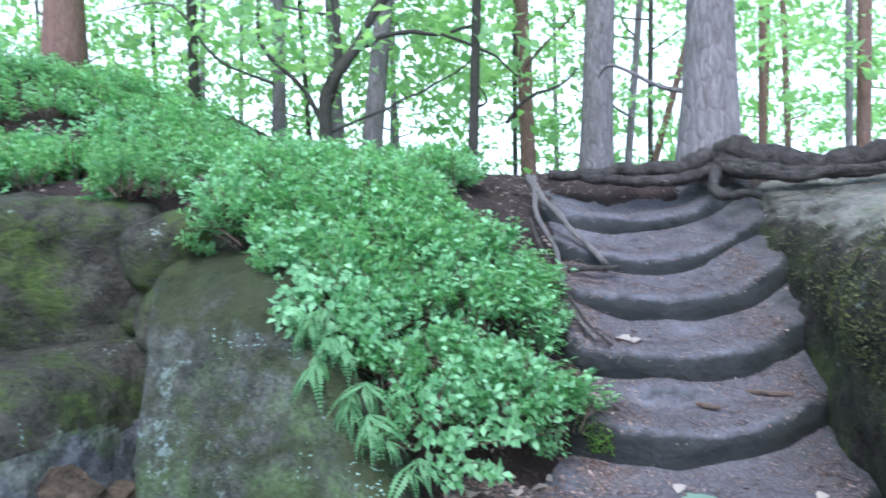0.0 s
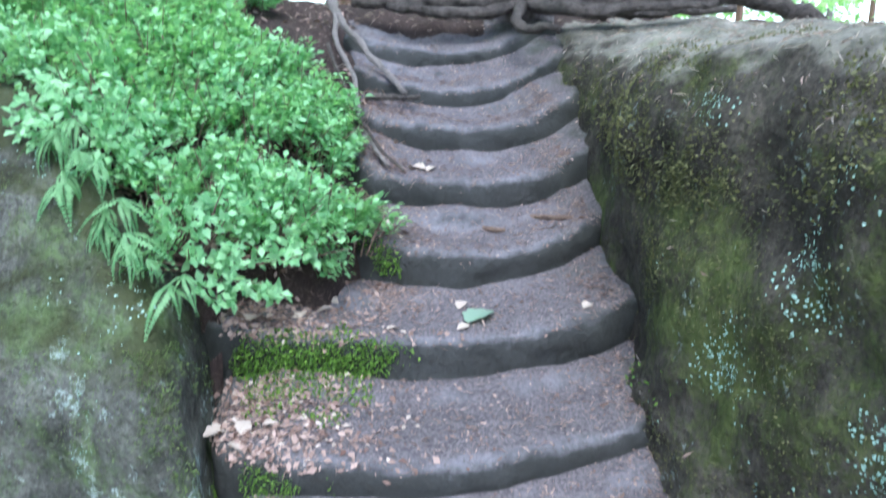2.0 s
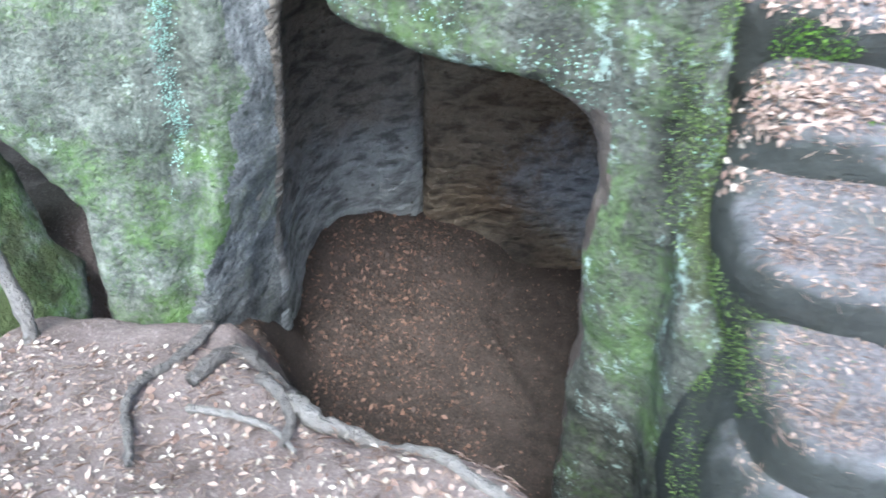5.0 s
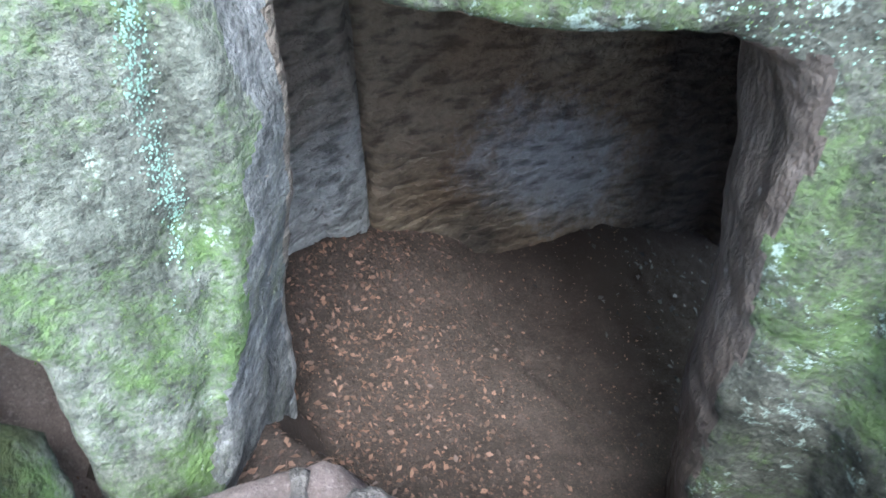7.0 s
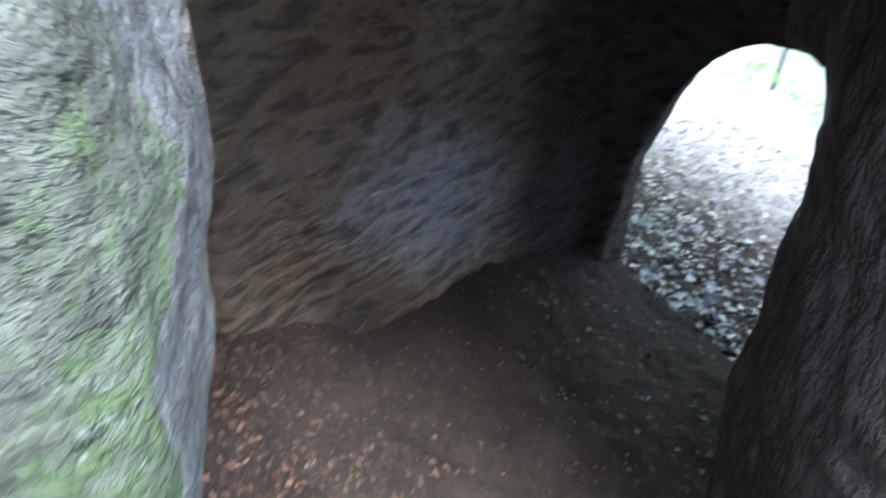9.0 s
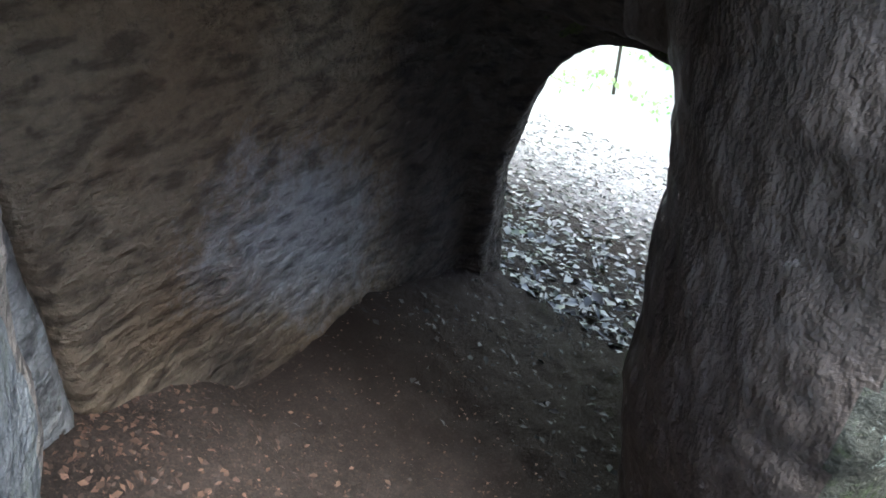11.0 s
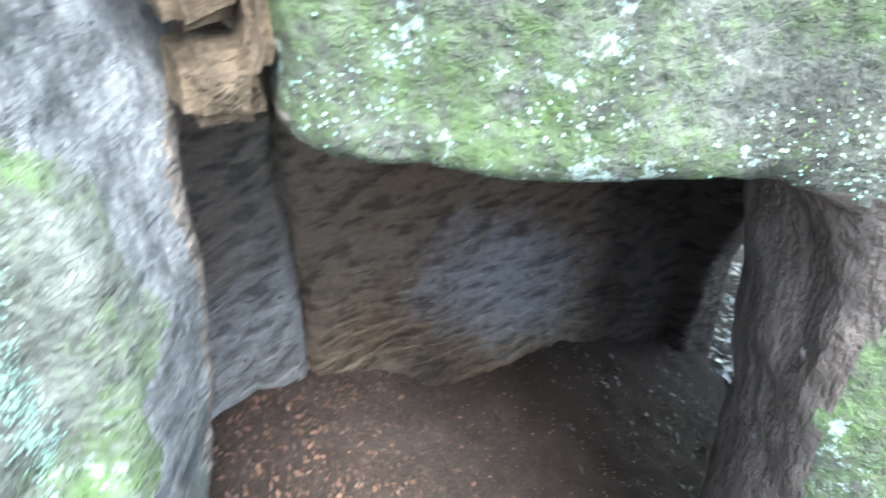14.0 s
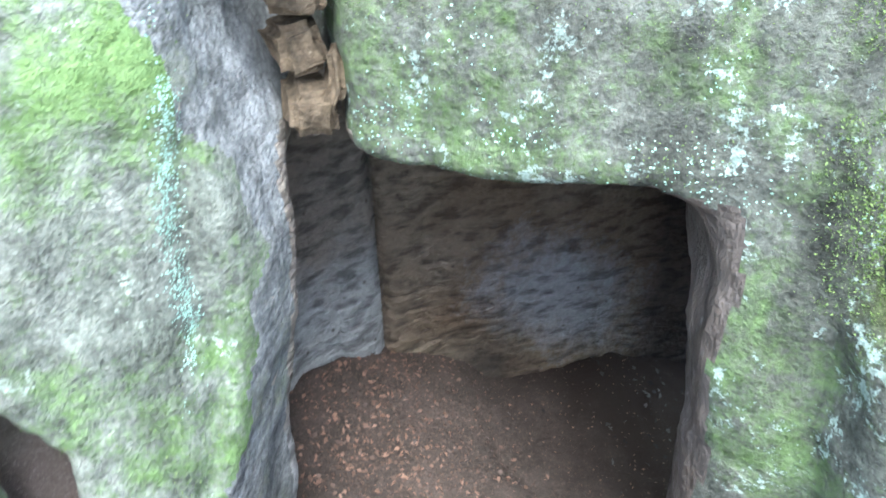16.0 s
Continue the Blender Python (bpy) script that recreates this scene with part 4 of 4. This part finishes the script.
# ---- ferns under the shrubs ----
def frond_mesh(name, length, seed):
    r = np.random.default_rng(seed)
    pos, along, up, L = [], [], [], []
    for i in range(15):
        t = i / 14
        p = np.array([length * t, 0, length * (0.25 * t - 0.55 * t * t)])
        w = 0.24 * length * (1 - t) ** 0.7 * (0.5 + 1.2 * min(t * 4, 1)) * 0.6
        for s in (-1, 1):
            pos.append(p)
            along.append((0.25, s, -0.15 + r.uniform(-0.1, 0.1)))
            up.append((0, 0, 1))
            L.append(max(w, 0.008))
    L = np.array(L)
    return leaves_mesh(name, pos, up, along, L, np.full(len(L), length * 0.095), FERN, 0.1)


FRONDS = [frond_mesh("frond", 0.26, 31), frond_mesh("frond", 0.20, 32), frond_mesh("frond", 0.30, 33)]


def fern(x, y, z, n, size=1.0, toward=265):
    base = new("fern")
    base.location = (x, y, z)
    tagged(base, "green polypody fern hanging over the rock edge", "fern", "ferns on the rock")
    for k in range(n):
        ob = new("frond", random.choice(FRONDS))
        ob.parent = base
        ob.rotation_euler = (random.uniform(-0.3, 0.3), radians(random.uniform(15, 60)), radians(toward + random.uniform(-85, 85)))
        ob.scale = (size * random.uniform(0.8, 1.2),) * 3


for k in range(15):
    z = 0.68 + 0.030 * k
    x = 0.0 - 0.48 * (z - 0.55) / 0.55 + random.uniform(-0.10, 0.12)
    fern(x, 1.86 - 0.54 * (x + 0.04) + 0.48 * max(z - 0.28, 0) - 0.01, z, 4, random.uniform(0.34, 0.55))


# ---- roots ----
def root(label, pts, r0, r1, mat=ROOT, name="tree_root", sides=8):
    cp = curve_points(pts, 7)
    bm = bmesh.new()
    n = len(cp)
    c0 = cp[0].copy()
    r0, r1 = 0.85 * r0, 0.9 * r1
    cp = [p + Vector(noise.noise_vector(p * 7.0)) * min(0.045, 0.9 * r0) for p in cp]
    radii = [(r0 + (r1 - r0) * i / n) * (1 + 0.10 * math.sin(i * 1.7 + r0 * 90)) for i in range(n)]
    tube(bm, [p - c0 for p in cp], radii, sides, 0.2)
    me = bpy.data.meshes.new(name)
    bm.to_mesh(me)
    bm.free()
    me.materials.append(mat)
    for p in me.polygons:
        p.use_smooth = True
    ob = new(name, me)
    ob.location = c0
    return tagged(ob, label, "root", "exposed tree roots")


P0 = PLATEAU
root("thick dark root along the plateau edge", [(1.38, 4.32, P0 + 0.1), (1.38, 4.1, P0 + 0.10), (1.1, 4.05, P0 + 0.04), (0.8, 4.08, P0 + 0.03), (0.55, 4.12, P0 + 0.02)], 0.07, 0.03)
root("dark root over the top step", [(1.40, 4.32, P0 + 0.1), (1.40, 4.06, P0 + 0.02), (1.15, 3.98, P0 - 0.03), (0.92, 4.0, P0 - 0.02), (0.7, 4.05, P0 + 0.02)], 0.05, 0.025)
root("thick root spreading over the rock", [(1.58, 4.32, P0 + 0.1), (1.58, 4.1, P0 + 0.12), (1.85, 4.0, P0 + 0.06), (2.2, 3.95, P0 + 0.08), (2.7, 3.9, P0 + 0.10), (3.2, 3.9, P0 - 0.02)], 0.105, 0.055)
root("root spreading over the rock top", [(1.5, 4.32, P0 + 0.1), (1.5, 4.02, P0 + 0.05), (1.62, 3.75, P0 - 0.02), (1.9, 3.6, P0 - 0.02), (2.3, 3.55, P0 + 0.02)], 0.055, 0.02)
root("short root by the top step", [(1.42, 4.32, P0 + 0.1), (1.42, 4.02, P0 + 0.02), (1.36, 3.72, P0 - 0.08), (1.5, 3.55, P0 - 0.12)], 0.045, 0.02)
root("root over the plateau edge", [(1.52, 4.32, P0 + 0.1), (1.52, 4.05, P0 + 0.08), (1.7, 3.88, P0 + 0.02), (2.05, 3.8, P0 + 0.0), (2.5, 3.7, P0 + 0.02)], 0.05, 0.02)
root("pale thin root down the bank", [(0.42, 4.1, P0 + 0.02), (0.48, 3.85, 1.46), (0.60, 3.6, 1.30), (0.74, 3.45, 1.14)], 0.022, 0.015, ROOT_PALE)
root("pale thin root down the bank", [(0.45, 4.05, P0 + 0.02), (0.44, 3.8, 1.40), (0.50, 3.5, 1.22), (0.52, 3.2, 1.03), (0.60, 2.95, 0.88)], 0.018, 0.008, ROOT_PALE)
root("dark root stub at the step's end", [(0.55, 3.42, 1.12), (0.68, 3.40, 1.12), (0.80, 3.42, 1.13)], 0.02, 0.012)
root("thin root down the bank", [(0.40, 3.7, 1.36), (0.46, 3.4, 1.16), (0.55, 3.1, 0.98), (0.66, 2.92, 0.86)], 0.012, 0.006)
G = lambda x, y: float(ground_height(x, y))
def ground_root(label, pts, r0, r1, mat=ROOT):
    root(label, [(x, y, G(x, y) + 0.02) for x, y in pts], r0, r1, mat)


ground_root("thick grey root stub at the foot of the rock", ((-1.16, 1.72), (-1.28, 1.76), (-1.37, 1.70), (-1.40, 1.58)), 0.042, 0.024, ROOT_GREY)
ground_root("grey root crossing the ground before the cave", ((-1.45, 1.86), (-1.48, 1.70), (-1.55, 1.58), (-1.56, 1.48), (-1.48, 1.37), (-1.41, 1.24)), 0.024, 0.013, ROOT_GREY)
ground_root("pale root along the drop before the cave", ((-1.08, 1.56), (-1.0, 1.47), (-0.86, 1.46), (-0.72, 1.43), (-0.59, 1.35), (-0.46, 1.27), (-0.36, 1.18)), 0.035, 0.014, ROOT_PALE)
ground_root("thin root in the litter before the cave", ((-1.36, 1.47), (-1.24, 1.45), (-1.10, 1.42), (-1.0, 1.34)), 0.014, 0.008, ROOT_PALE)
ground_root("knotty root at the brink of the drop", ((-1.20, 1.62), (-1.12, 1.56), (-1.06, 1.47), (-1.04, 1.36)), 0.026, 0.014, ROOT_GREY)
root("leaning bare stem at the foot of the rock", [(-2.02, 1.72, G(-2.02, 1.72)), (-2.10, 1.82, -0.75), (-2.28, 1.95, -0.4), (-2.5, 2.05, 0.0)], 0.03, 0.02, ROOT_PALE, "bare_stem")

# ---- stones wedged in the slot ----
for cx, cy, cz, h, turn in (
    (-1.265, 2.62, -0.02, (0.066, 0.10, 0.065), (5, 4, 8)),
    (-1.29, 2.66, 0.14, (0.062, 0.10, 0.070), (0, -8, 14)),
    (-1.27, 2.62, 0.31, (0.080, 0.10, 0.070), (4, 9, -6)),
    (-1.185, 2.58, 0.07, (0.030, 0.08, 0.085), (0, 10, 0)),
    (-1.35, 2.48, 0.43, (0.11, 0.09, 0.05), (12, 36, 10)),
):
    m = pose(cx, cy, cz, *turn)
    bm = bmesh.new()
    bmesh.ops.create_cube(bm, size=2.0, matrix=Matrix.Diagonal((*h, 1)))
    bmesh.ops.bevel(bm, geom=bm.edges[:], offset=0.026, segments=3, affect="EDGES")
    bmesh.ops.subdivide_edges(bm, edges=bm.edges[:], cuts=2, use_grid_fill=True)
    for v in bm.verts:
        v.co += Vector(noise.noise_vector(v.co * 11 + Vector((cx, cy, cz)) * 9)) * 0.024
    me = bpy.data.meshes.new("wedged_stone")
    bm.to_mesh(me)
    bm.free()
    me.materials.append(BLOCK)
    ob = new("wedged_stone", me)
    ob.matrix_world = m
    tagged(ob, "tan sandstone chunk wedged in the slot above the opening", "stone", "stones wedged in the slot")


# ---- litter, moss and lichen ----
from mathutils.bvhtree import BVHTree


def tree_of(obs):
    verts, polys = [], []
    for ob in obs:
        off = len(verts)
        verts += [v.co.copy() for v in ob.data.vertices]
        polys += [[i + off for i in p.vertices] for p in ob.data.polygons]
    return BVHTree.FromPolygons(verts, polys)


STEP_OBS = list(staircase.children)
T_STEPS = tree_of(STEP_OBS)
T_GROUND = tree_of([ground])
T_BANK = tree_of([bank])
T_ROCK = tree_of([outcrop])
T_JAMB = tree_of([jamb])
T_WALL = tree_of([wall_right])


def dropped(x, y, z, trees):
    """The highest of the surfaces under a point, with its normal."""
    best = None
    for t in trees:
        hit = t.ray_cast(Vector((x, y, z)), Vector((0, 0, -1)))
        if hit[0] is not None and (best is None or hit[0].z > best[0].z):
            best = hit
    return best


def litter(name, label, n, spot, size, mat, trees, z0, slim=0.6, lift=0.004):
    """Leaves lying flat and askew on the surfaces under them."""
    pos, up, along = [], [], []
    while len(pos) < n:
        x, y = spot()
        hit = dropped(x, y, z0, trees)
        n -= hit is None
        if hit is None or hit[1].z < 0.35:
            n -= 0 if hit is None else 1
            continue
        nn = hit[1] + Vector((random.gauss(0, 0.25), random.gauss(0, 0.25), random.gauss(0, 0.25)))
        d = Vector((random.gauss(0, 1), random.gauss(0, 1), 0))
        d = d - nn * d.dot(nn) / nn.length_squared
        pos.append(hit[0] + hit[1] * lift)
        up.append(nn)
        along.append(d)
    L = np.random.default_rng(n + 1).uniform(0.35, 1.4, len(pos)) * size
    W = L * slim * np.random.default_rng(n + 2).uniform(0.5, 1.2, len(pos))
    ob = new(name, leaves_mesh(name, pos, up, along, L, W, mat))
    return tagged(ob, label, "litter", kind="stuff")


random.seed(9)
stairs_spot = lambda: (random.uniform(0.05, 1.38), random.uniform(0.7, 3.9))
side_spot = lambda: random.choice(((0.05 + abs(random.gauss(0, 0.16)), random.uniform(1.2, 2.45)), (1.42 - abs(random.gauss(0, 0.10)), random.uniform(1.1, 3.6)), (0.5 + abs(random.gauss(0, 0.12)), random.uniform(2.5, 3.6))))
apron_spot = lambda: (random.uniform(-2.6, 0.3), random.uniform(-0.3, 1.75))
cave_spot = lambda: (random.gauss(-1.15, 0.36), random.uniform(1.9, 4.1))
floor_spot = lambda: (random.uniform(-1.6, 0.6), random.uniform(2.0, 4.3))
tunnel_spot = lambda: (0.35 + random.gauss(0, 0.3) + 6.0 * random.random() ** 0.9, random.uniform(2.5, 6.2))
bank_spot = lambda: (random.uniform(-3.0, 0.6), random.uniform(2.3, 4.6))
top_spot = lambda: (random.uniform(0.3, 3.0), random.uniform(1.5, 4.8))
litter("leaf_litter", "small brown dead leaves and chips on the steps", 4200, stairs_spot, 0.012, LITTER, [T_STEPS], 2.5)
litter("leaf_litter", "dead leaves gathered at the sides of the steps", 4200, side_spot, 0.011, LITTER, [T_STEPS, T_BANK], 2.5)
litter("needle_litter", "brown pine needles on the steps", 4600, side_spot, 0.034, LITTER, [T_STEPS, T_BANK], 2.5, 0.05)
litter("needle_litter", "sparse pine needles on the treads", 3200, stairs_spot, 0.035, LITTER, [T_STEPS], 2.5, 0.05)
litter("leaf_litter", "pale and brown dead leaves on the ground", 6500, apron_spot, 0.027, LITTER, [T_GROUND], 0.5)
litter("leaf_litter", "pale dead leaves on the ground", 3000, apron_spot, 0.024, PALE, [T_GROUND], 0.5)
litter("needle_litter", "pine needles on the ground", 8000, apron_spot, 0.05, LITTER, [T_GROUND], 0.5, 0.05)
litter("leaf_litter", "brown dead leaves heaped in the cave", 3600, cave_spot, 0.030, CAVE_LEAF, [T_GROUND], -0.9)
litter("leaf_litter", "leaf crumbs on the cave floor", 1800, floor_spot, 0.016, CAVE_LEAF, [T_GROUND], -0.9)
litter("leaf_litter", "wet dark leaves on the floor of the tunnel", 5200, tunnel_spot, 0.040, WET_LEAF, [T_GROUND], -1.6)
soil_spot = lambda: (-0.02 + abs(random.gauss(0, 0.26)), random.uniform(1.75, 2.75))
litter("leaf_litter", "dead leaves heaped beside the steps under the shrubs", 2800, soil_spot, 0.024, LITTER, [T_STEPS, T_BANK], 1.5)
litter("leaf_litter", "pale dead leaves beside the steps", 160, soil_spot, 0.03, PALE, [T_STEPS, T_BANK], 1.5)
mouth_spot = lambda: (1.6 + 5.6 * random.random() ** 1.2, random.uniform(2.6, 8.0))
litter("leaf_litter", "wet leaves shining on the ground outside the tunnel", 9000, mouth_spot, 0.085, WET_PALE, [T_GROUND], -1.6)
litter("leaf_litter", "dead leaves under the shrubs", 1800, bank_spot, 0.035, LITTER, [T_BANK], 4)
litter("needle_litter", "needles and leaf crumbs on the rock top", 1500, top_spot, 0.03, LITTER, [T_BANK, T_WALL, T_STEPS], 4, 0.2)
litter("needle_litter", "pale dry needles on the rock top", 2600, top_spot, 0.045, PALE, [T_BANK, T_WALL], 4, 0.07)


def tufts(name, label, tree_, box, way, n, size, mat, keep=None, cat="moss", slim=0.45, flat=False):
    """Blades or flakes on a surface, found by casting rays through a box."""
    lo, hi = box
    pos, nor = [], []
    for _ in range(n):
        p = Vector([random.uniform(a, b) for a, b in zip(lo, hi)])
        hit = tree_.ray_cast(p, Vector(way), 1.3)
        if hit[0] is not None:
            pos.append(hit[0])
            nor.append(hit[1] if hit[1].dot(Vector(way)) < 0 else -hit[1])
    pos, nor = np.array(pos), np.array(nor)
    if keep is not None:
        m = keep(pos)
        pos, nor = pos[m], nor[m]
    r = np.random.default_rng(n)
    j = r.normal(0, 1, pos.shape)
    along, up = (j - nor * (j * nor).sum(1)[:, None], nor) if flat else (nor + j * 0.55, r.normal(0, 1, pos.shape))
    L = r.uniform(0.4, 1.4, len(pos)) * size
    ob = new(name, leaves_mesh(name, pos + nor * 0.002, up, along, L, L * slim, mat))
    return tagged(ob, label, cat, kind="stuff")


def patchy(scale, level, middle=None, radius=(1, 1, 1)):
    """A mask of ragged patches, thinning out round a middle where one is given."""

    def mask(p):
        fade = 0.0 if middle is None else 1.6 * np.maximum(np.linalg.norm((p - middle) / radius, axis=1) - 0.55, 0)
        return value_noise(p, scale, 2) + rng.normal(0, 0.12, len(p)) > level + fade

    return mask


tufts("moss", "bright green moss on the riser of a step", T_STEPS, ((-0.05, 1.9, 0.12), (0.65, 2.0, 0.46)), (0, 1, 0), 11000, 0.015, MOSS, patchy(6, -0.25, (0.27, 2.28, 0.30), (0.36, 0.3, 0.17)))
tufts("moss", "bright green moss on the risers of the steps", T_STEPS, ((-0.02, 1.5, -0.2), (0.7, 1.52, 0.16)), (0, 1, 0), 7000, 0.011, MOSS, patchy(7, 0.1, (0.12, 1.9, 0.02), (0.4, 0.5, 0.2)))
tufts("moss", "bright green moss on the flank of the steps", T_STEPS, ((-0.5, 0.9, -0.9), (-0.45, 1.7, -0.3)), (1, 0, 0), 9000, 0.008, EDGE_MOSS, patchy(5, 0.0))
tufts("moss", "moss on the edge of the cave rock", T_ROCK, ((-0.22, 1.4, -0.4), (0.0, 1.42, 0.5)), (0, 1, 0), 9000, 0.009, EDGE_MOSS, lambda p: (p[:, 0] > -0.13 - 0.15 * p[:, 2] + rng.normal(0, 0.03, len(p))) & patchy(5, -0.2)(p))
tufts("moss", "moss in patches on the cave rock", T_ROCK, ((-1.15, 1.4, -0.1), (-0.1, 1.42, 1.0)), (0, 1, 0), 9000, 0.008, EDGE_MOSS, patchy(2.6, 0.22))
tufts("moss", "moss on the rock wall beside the steps", T_WALL, ((0.7, 0.9, -0.2), (0.72, 3.4, 1.3)), (1, 0, 0), 34000, 0.008, OLIVE_MOSS, patchy(2.4, 0.08))
tufts("moss", "moss on the rock beside the opening", T_JAMB, ((-2.4, 1.2, -1.0), (-1.5, 1.22, 0.8)), (0, 1, 0), 9000, 0.008, EDGE_MOSS, patchy(2.4, 0.25))
tufts("moss", "hanging moss along the top edge of the rock wall", T_WALL, ((0.7, 1.0, 0.85), (0.72, 3.6, 1.45)), (1, 0, 0), 20000, 0.013, OLIVE_MOSS, patchy(2.2, 0.0, (1.5, 2.3, 1.2), (0.8, 2.2, 0.45)))
tufts("moss", "moss at the foot of the rock wall", T_WALL, ((0.7, 1.0, -0.3), (0.72, 2.8, 0.6)), (1, 0, 0), 7000, 0.014, MOSS, patchy(3.5, 0.1, (1.3, 1.9, 0.1), (0.8, 1.0, 0.5)))
tufts("leaf_litter", "dead leaves caught on the earth face", T_BANK, ((-0.05, 2.0, 0.35), (0.62, 2.02, 1.0)), (0, 1, 0), 70, 0.02, LITTER, None, "litter", 0.6, True)
tufts("rootlets", "fine rootlets hanging from the earth face", T_BANK, ((-0.05, 2.0, 0.35), (0.62, 2.02, 1.0)), (0, 1, 0), 300, 0.05, LITTER, None, "rootlets", 0.04, True)
tufts("moss", "moss on the earth beside a step", T_STEPS, ((0.36, 2.2, 0.45), (0.62, 2.22, 0.75)), (0, 1, 0), 3000, 0.014, MOSS, patchy(6, -0.05, (0.46, 2.6, 0.58), (0.22, 0.3, 0.16)))
LICHEN = leaf_material("mint_lichen", (0.25, 0.42, 0.32), (0.38, 0.55, 0.45), 0.05)
tufts("lichen", "mint green lichen in a streak down the rock", T_JAMB, ((-1.75, 1.2, -0.75), (-1.50, 1.22, 0.7)), (0, 1, 0), 24000, 0.007, LICHEN, lambda p: (np.abs(p[:, 0] + 1.60 - 0.10 * p[:, 2] - 0.015 * np.sin(9 * p[:, 2])) < 0.008 + 0.014 * rng.normal(0, 1, len(p))) & patchy(9, -0.1)(p), "lichen", 0.8, True)
tufts("lichen", "pale lichen flakes on the cave rock", T_ROCK, ((-1.15, 1.4, -0.15), (0.0, 1.42, 1.0)), (0, 1, 0), 5000, 0.007, LICHEN, patchy(5, 0.34), "lichen", 0.8, True)
tufts("lichen", "pale lichen flakes on the rock wall", T_WALL, ((0.7, 0.5, -0.1), (0.72, 2.1, 1.2)), (1, 0, 0), 14000, 0.009, LICHEN, patchy(4, 0.27), "lichen", 0.8, True)


# ---- single things on the steps ----
def fallen_leaf(x, y, size, mat, label, turn=0.0, curl=0.25, slim=0.75):
    hit = dropped(x, y, 2.5, [T_STEPS, T_BANK])
    z = hit[0].z
    n = 12
    bm = bmesh.new()
    rows = []
    for i in range(n + 1):
        t = i / n
        w = size * slim * 0.5 * math.sin(math.pi * min(t * 1.02 + 0.02, 1)) ** 0.7 * (1 + 0.16 * math.cos(t * 22))
        arch = curl * size * math.sin(math.pi * t)
        rows.append([bm.verts.new((size * (t - 0.5), s * w, arch * 0.35 + abs(s) * w * curl)) for s in (-1, -0.5, 0, 0.5, 1)])
    for a, b2 in zip(rows, rows[1:]):
        for k in range(4):
            bm.faces.new((a[k], b2[k], b2[k + 1], a[k + 1]))
    me = bpy.data.meshes.new("fallen_leaf")
    bm.to_mesh(me)
    bm.free()
    me.materials.append(mat)
    for p in me.polygons:
        p.use_smooth = True
    ob = new("fallen_leaf", me)
    ob.matrix_world = pose(x, y, z + 0.006, random.uniform(-12, 12), random.uniform(-12, 12), turn)
    return tagged(ob, label, "leaf", "fallen leaves on the steps")


fallen_leaf(0.87, 2.42, 0.13, FRESH, "large pale green fallen leaf on a step", 35, 0.18, 0.9)
fallen_leaf(0.83, 1.82, 0.07, FRESH, "small pale green fallen leaf on a step", -10, 0.3)
for x, y, s, a in ((0.56, 2.39, 0.05, 20), (0.74, 1.58, 0.04, 70), (0.35, 1.59, 0.035, 100), (0.36, 1.56, 0.03, 10), (0.0, 2.15, 0.09, 30), (0.08, 2.12, 0.07, 80), (0.06, 2.05, 0.06, 130), (0.16, 2.1, 0.05, 10), (0.58, 2.81, 0.07, -30), (0.74, 3.08, 0.09, -50), (0.80, 3.06, 0.06, 40), (0.80, 2.36, 0.05, 15), (0.82, 2.5, 0.06, 60), (1.25, 2.38, 0.05, 40), (0.25, 2.45, 0.06, 90), (0.33, 2.5, 0.07, 10), (0.1, 2.42, 0.08, 70)):
    fallen_leaf(x, y, s, PALE, "pale dry fallen leaf on the steps", a)


def stick(x, y, length, r, turn, label):
    hit = dropped(x, y, 2.5, [T_STEPS])
    bm = bmesh.new()
    pts = [(length * (t - 0.5), 0.006 * math.sin(5 * t + x), 0) for t in (0, 0.2, 0.4, 0.6, 0.8, 1)]
    tube(bm, pts, [r * f for f in (0.8, 1, 0.95, 1.05, 0.9, 0.6)], 7, 0.12)
    me = bpy.data.meshes.new("stick")
    bm.to_mesh(me)
    bm.free()
    me.materials.append(TWIG)
    ob = new("stick", me)
    ob.matrix_world = pose(x, y, hit[0].z + r, 0, -6, turn)
    return tagged(ob, label, "stick", "sticks on the steps")


stick(0.995, 2.79, 0.14, 0.011, -52, "short broken brown stick on a step")
stick(1.25, 2.83, 0.19, 0.011, -38, "dry brown stick lying on a step")
stick(1.16, 1.85, 0.10, 0.006, 35, "thin dry twig on a step")
stick(0.20, 1.30, 0.12, 0.005, 60, "thin dry twig on a step")
